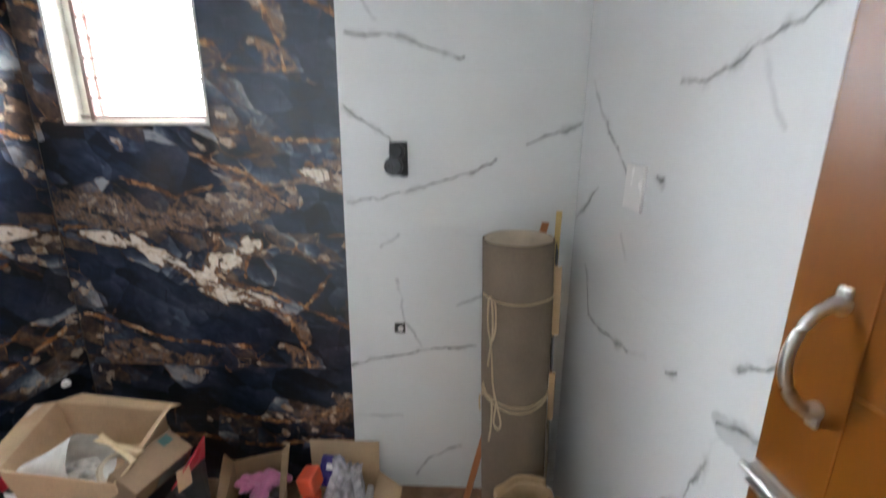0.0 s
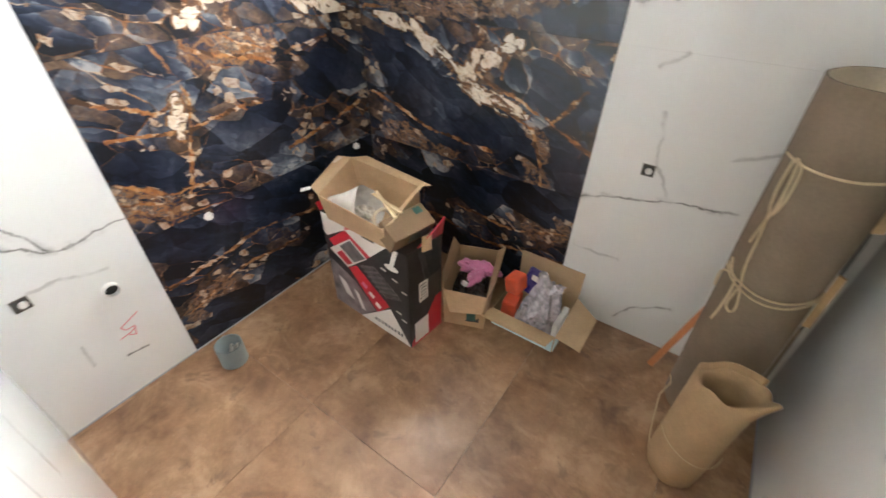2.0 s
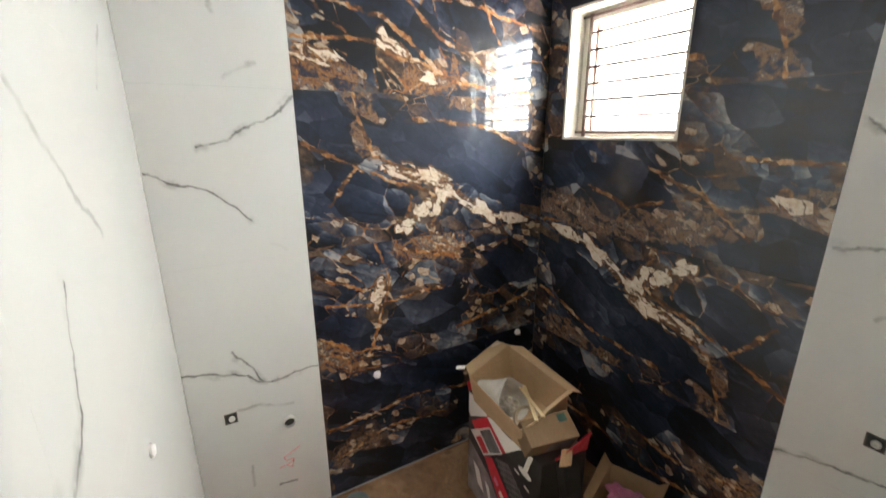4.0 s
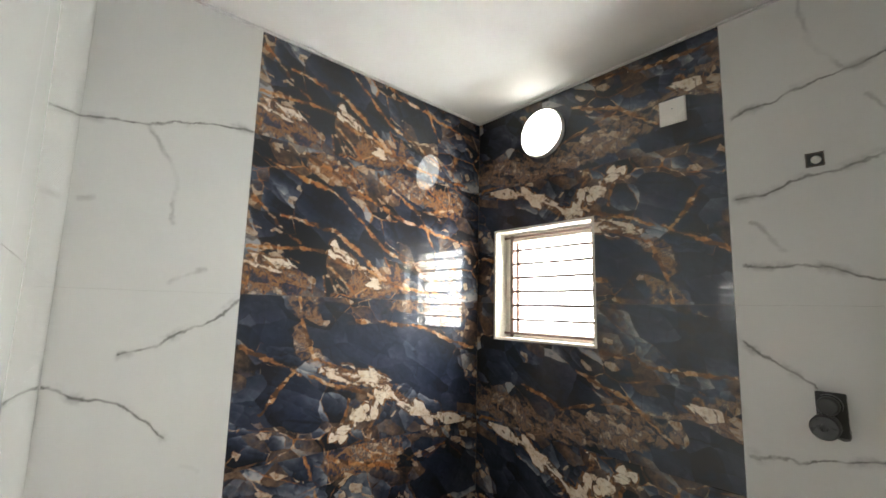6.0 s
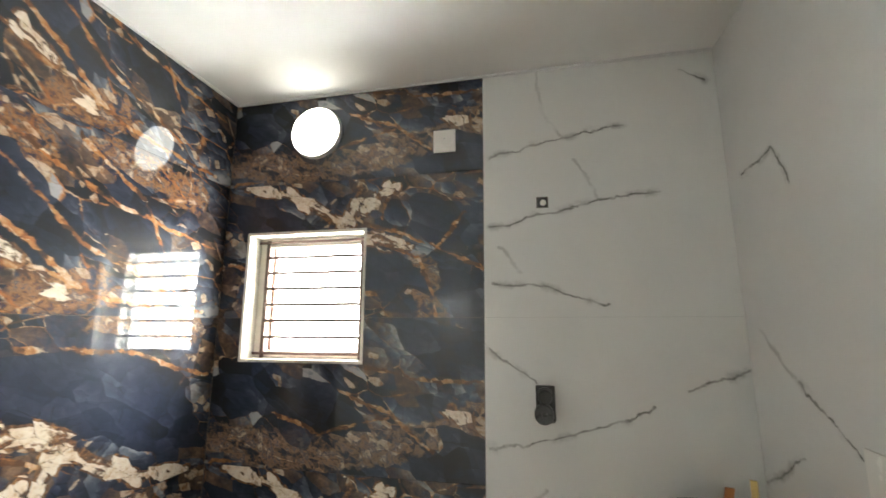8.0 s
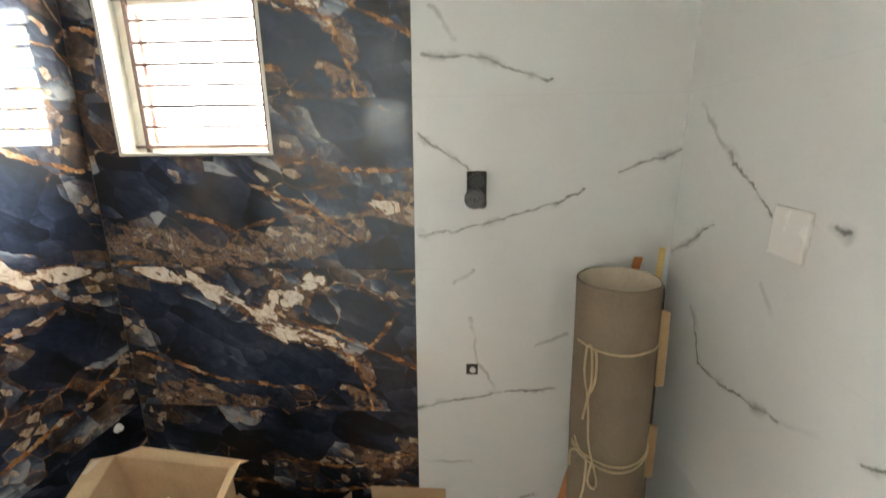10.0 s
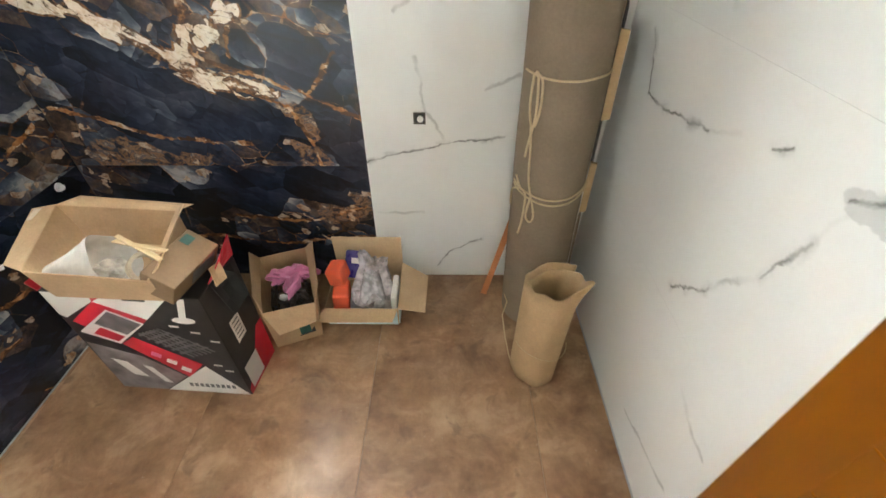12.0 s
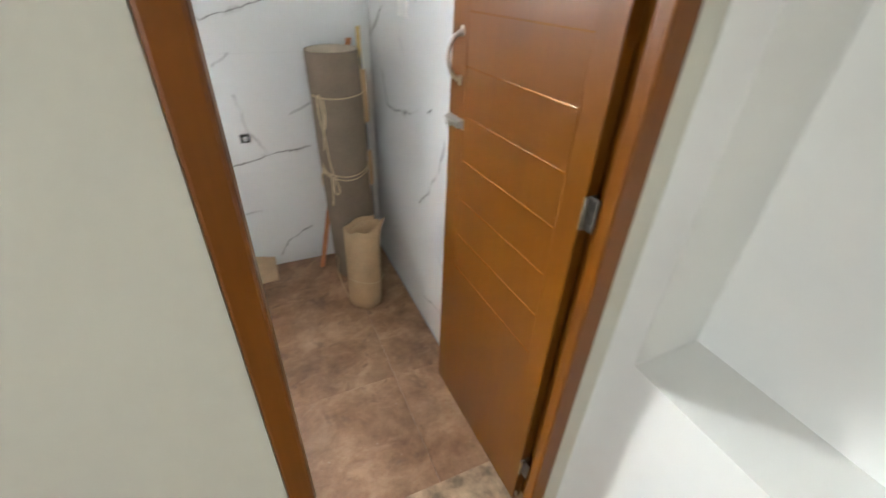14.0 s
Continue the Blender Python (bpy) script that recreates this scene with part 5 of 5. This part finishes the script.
part("wrap", box(B(), 1.258, -0.27, 0.010, 1.284, -0.13, 0.125, None, 0.006), M_WHITE_PR, ob)
part("stripe", box(B(), 1.2555, -0.25, 0.05, 1.2578, -0.16, 0.10), M_RED_PR, ob, "red printed stripe")

# ---------------------------------------------------------------- the rolls in the corner
RB, RT, RR = Vector((1.872, -0.192, 0.0)), Vector((1.842, -0.208, 1.245)), 0.124
lean = Matrix.Translation(RB) @ Vector((0, 0, 1)).rotation_difference(RT - RB).to_matrix().to_4x4()
roll = thing("cardboard_roll", "tall grey-brown cardboard roll tied with jute string", "roll")
HT = (RT - RB).length
bm = B()
lathe(bm, [(RR - 0.008, 0.006)] + [(RR, 0.004 + (HT - 0.004) * k / 12) for k in range(13)] + [(RR - 0.006, HT)], lean, 48, 0.05, 1.0)
part("outer_layer", bm, M_ROLL_G, roll, "", True)
bm = B()
lathe(bm, [(RR - 0.006, HT), (RR - 0.009, HT - 0.004), (RR - 0.011, HT - 0.25), (RR - 0.012, 0.01)], lean, 48, 0.05, 1.0)
part("inner_layer", bm, M_ROLL_IN, roll, "pale inner lining", True)
bm = B()
lathe(bm, [(RR - 0.022, HT - 0.012), (RR - 0.026, HT - 0.02), (RR - 0.028, 0.01)], lean @ Matrix.Translation((0.004, 0.004, 0)), 40, 0.09, 4.0)
part("inner_layer", bm, M_ROLL_IN, roll, "second loose turn of board", True)


def on_roll(angle, h, out=0.0):
    r = RR * (1 + 0.05 * noise.noise(Vector((math.cos(angle) * 1.5 + 1.0, math.sin(angle) * 1.5, h * 3)))) + out
    return lean @ Vector((r * math.cos(angle), r * math.sin(angle), h))


# the seam of the roll: strips of bent board along its side
SEAM = radians(-22)
for h0, h1, wide_by in ((0.0, 0.545, 0.010), (0.90, 1.16, 0.026), (0.555, 0.76, 0.024)):
    bm = B()
    quad(bm, on_roll(SEAM - 0.02, h0 + 0.004, 0.002), on_roll(SEAM - 0.02, h1, 0.002), on_roll(SEAM, h1 - 0.004, wide_by), on_roll(SEAM, h0 + 0.012, wide_by), 0.004 if wide_by < 0.02 else 0.012, 4)
    part("seam_strip", bm, M_ROLL_G if wide_by < 0.02 else M_ROLL_T, roll, "" if wide_by < 0.02 else "bent pale strip of board")
# black strip that stands in for the shade along the seam
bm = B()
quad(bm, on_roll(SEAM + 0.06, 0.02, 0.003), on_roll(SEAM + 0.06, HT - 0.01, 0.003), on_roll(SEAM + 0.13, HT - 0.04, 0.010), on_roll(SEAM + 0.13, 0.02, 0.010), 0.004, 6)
part("seam_shadow_strip", bm, M_BLACK_PL_SHADE, roll, "black strip painting the shade of the seam")


def tie(h, drop, a0=-2.9, a1=-0.35):
    bm = B()
    n = 28
    rod(bm, [on_roll(a0 + (a1 - a0) * k / n, h - drop * math.sin(math.pi * k / n), 0.0022) for k in range(n + 1)], 0.0032, 6)
    return bm


part("string", tie(1.055, 0.004), M_STRING, roll, "jute string")
part("string", tie(0.690, 0.030), M_STRING, roll, "jute string")
part("string", tie(0.678, 0.038), M_STRING, roll, "jute string")
KNOT = radians(-143)


def dangle(points):
    bm = B()
    pts = [Vector((a, h, o)) for a, h, o in points]
    dense = []
    for i in range(len(pts) - 1):
        p0, p1, p2, p3 = pts[max(i - 1, 0)], pts[i], pts[i + 1], pts[min(i + 2, len(pts) - 1)]
        for k in range(6):
            t = k / 6
            dense.append(0.5 * ((2 * p1) + (p2 - p0) * t + (2 * p0 - 5 * p1 + 4 * p2 - p3) * t * t + (3 * p1 - p0 - 3 * p2 + p3) * t ** 3))
    dense.append(pts[-1])
    rod(bm, [on_roll(p.x, p.y, p.z) for p in dense], 0.0038, 6)
    return bm


part("string", dangle([(KNOT, 1.055, 0.006), (KNOT + 0.24, 1.05, 0.012), (KNOT + 0.26, 0.96, 0.010), (KNOT + 0.10, 0.90, 0.008), (KNOT - 0.05, 0.97, 0.008), (KNOT, 1.055, 0.010)]), M_STRING, roll, "looped string bow")
part("string", dangle([(KNOT, 1.055, 0.008), (KNOT + 0.14, 1.06, 0.014), (KNOT + 0.18, 0.95, 0.012), (KNOT + 0.06, 0.86, 0.008), (KNOT - 0.02, 0.80, 0.006)]), M_STRING, roll, "loose string end")
part("string", dangle([(KNOT + 0.05, 0.90, 0.006), (KNOT + 0.12, 0.84, 0.006), (KNOT + 0.18, 0.72, 0.006), (KNOT + 0.42, 0.60, 0.008), (KNOT + 0.36, 0.565, 0.010), (KNOT + 0.22, 0.585, 0.010), (KNOT + 0.28, 0.66, 0.008)]), M_STRING, roll, "loose string end")
part("string", dangle([(KNOT - 0.25, 0.72, 0.006), (KNOT - 0.05, 0.685, 0.008), (KNOT + 0.14, 0.665, 0.010), (KNOT + 0.12, 0.56, 0.008), (KNOT + 0.03, 0.49, 0.006)]), M_STRING, roll, "loose string end")
part("string", dangle([(KNOT - 0.05, 0.685, 0.010), (KNOT - 0.25, 0.665, 0.018), (KNOT - 0.30, 0.60, 0.016)]), M_STRING, roll, "loose string end")
bm = B()
rod(bm, [(1.735, -0.30, 0.18), (1.745, -0.325, 0.165), (1.730, -0.34, 0.10), (1.742, -0.40, 0.03), (1.752, -0.47, 0.006), (1.757, -0.50, 0.004)], 0.0022, 6)
part("string", bm, M_STRING, roll, "string trailing on the floor")

stick = thing("wooden_stick", "orange wooden stick leaning behind the cardboard roll", "stick")
a, b = Vector((1.672, -0.120, 0.0)), Vector((1.967, -0.032, 1.266))
d = (b - a).normalized()
s = Vector((0.0125, -0.004, 0))
bm = B()
quad(bm, a - s, a + s, b + s, b - s, 0.016, 2)
part("shaft", bm, M_STICK, stick)
batten = thing("wood_batten", "thin yellow wooden batten standing in the corner", "batten")
bm = B()
quad(bm, (1.990, -0.060, 0.0), (2.006, -0.070, 0.0), (1.992, -0.165, 1.330), (1.977, -0.155, 1.330), 0.010, 2)
part("shaft", bm, M_YELLOW, batten)

# the smaller tan roll in front
SB, ST = Vector((1.845, -0.522, 0.0)), Vector((1.858, -0.508, 0.480))
small_roll = thing("cardboard_roll", "short tan corrugated roll standing on the floor", "roll")
bm = B()
n, turns = 96, 1.45
rows = 9
grid = []
for i in range(n + 1):
    u = i / n
    a = radians(38) + 2 * math.pi * turns * (1 - u)
    r = 0.076 + 0.019 * u + 0.004 * math.sin(3 * a) + 0.002 * math.sin(7 * a + 1.0)
    col = []
    for j in range(rows + 1):
        v = j / rows
        c = SB.lerp(ST, v)
        rr = r * (0.95 + 0.05 * v)
        near = max(0.0, math.cos(a - radians(-38))) ** 14 * (1 if u > 0.3 else 0)
        tip = 0.034 * near * max(0, (v - 0.72) / 0.28) ** 1.5
        hz = 0.004 + v * (0.472 + 0.022 * math.sin(a * 1.0 + 2.2) - 0.03 * (1 - u) + 0.006 * math.sin(5 * a) + 0.050 * near)
        col.append(bm.verts.new((c.x + (rr + tip) * math.cos(a), c.y + (rr + tip) * math.sin(a), hz)))
    grid.append(col)
for i in range(n):
    for j in range(rows):
        bm.faces.new((grid[i][j], grid[i + 1][j], grid[i + 1][j + 1], grid[i][j + 1]))
ob = part("board", bm, M_ROLL_T, small_roll, "", True)
sol = ob.modifiers.new("thickness", "SOLIDIFY")
sol.thickness, sol.offset = 0.009, 0.0
bm = B()
rod(bm, [(SB.x + 0.005 + 0.0935 * math.cos(t), SB.y + 0.005 + 0.0935 * math.sin(t), 0.17 + 0.012 * math.sin(2 * t)) for t in [radians(-175 + 7 * k) for k in range(25)]], 0.0016, 6)
part("string", bm, M_STRING, small_roll, "thin string round the roll")

# ---------------------------------------------------------------- the pipe offcut with screws
cup = thing("pipe_cup", "grey plastic pipe offcut holding screws on the floor", "container")
bm = B()
CM = Matrix.Translation((0.180, -1.150, 0.0))
lathe(bm, [(0.055, 0.001), (0.055, 0.105), (0.0515, 0.105), (0.0515, 0.006), (0.001, 0.006)], CM, 32)
part("pipe", bm, M_GREY_PVC, cup, "", True)
random.seed(4)
for k in range(7):
    a, r = random.uniform(0, 6.28), random.uniform(0, 0.03)
    x, y = 0.180 + r * math.cos(a), -1.150 + r * math.sin(a)
    ob = thing("screw", "small pale screw or plug in the pipe offcut", "screw", "screws in the pipe offcut")
    t = random.uniform(0, 6.28)
    part("shank", rod(B(), [(x, y, 0.012 + 0.006 * k), (x + 0.020 * math.cos(t), y + 0.020 * math.sin(t), 0.062 + 0.004 * k)], 0.0055, 7), M_WHITE_PL if k % 2 else M_STEEL, ob)


# ---------------------------------------------------------------- every Empty to the base of its thing
bpy.context.view_layer.update()
for ob in list(scene.objects):
    if ob.type == "EMPTY" and ob.parent is None and ob.matrix_basis == Matrix.Identity(4):
        pts = [c.matrix_world @ Vector(k) for c in ob.children_recursive if c.type == "MESH" for k in c.bound_box]
        lo = Vector((min(p.x for p in pts), min(p.y for p in pts), min(p.z for p in pts)))
        hi = Vector((max(p.x for p in pts), max(p.y for p in pts), max(p.z for p in pts)))
        base = Vector(((lo.x + hi.x) / 2, (lo.y + hi.y) / 2, lo.z))
        ob.matrix_basis = Matrix.Translation(base)
        for c in ob.children:
            c.matrix_parent_inverse = Matrix.Translation(-base)
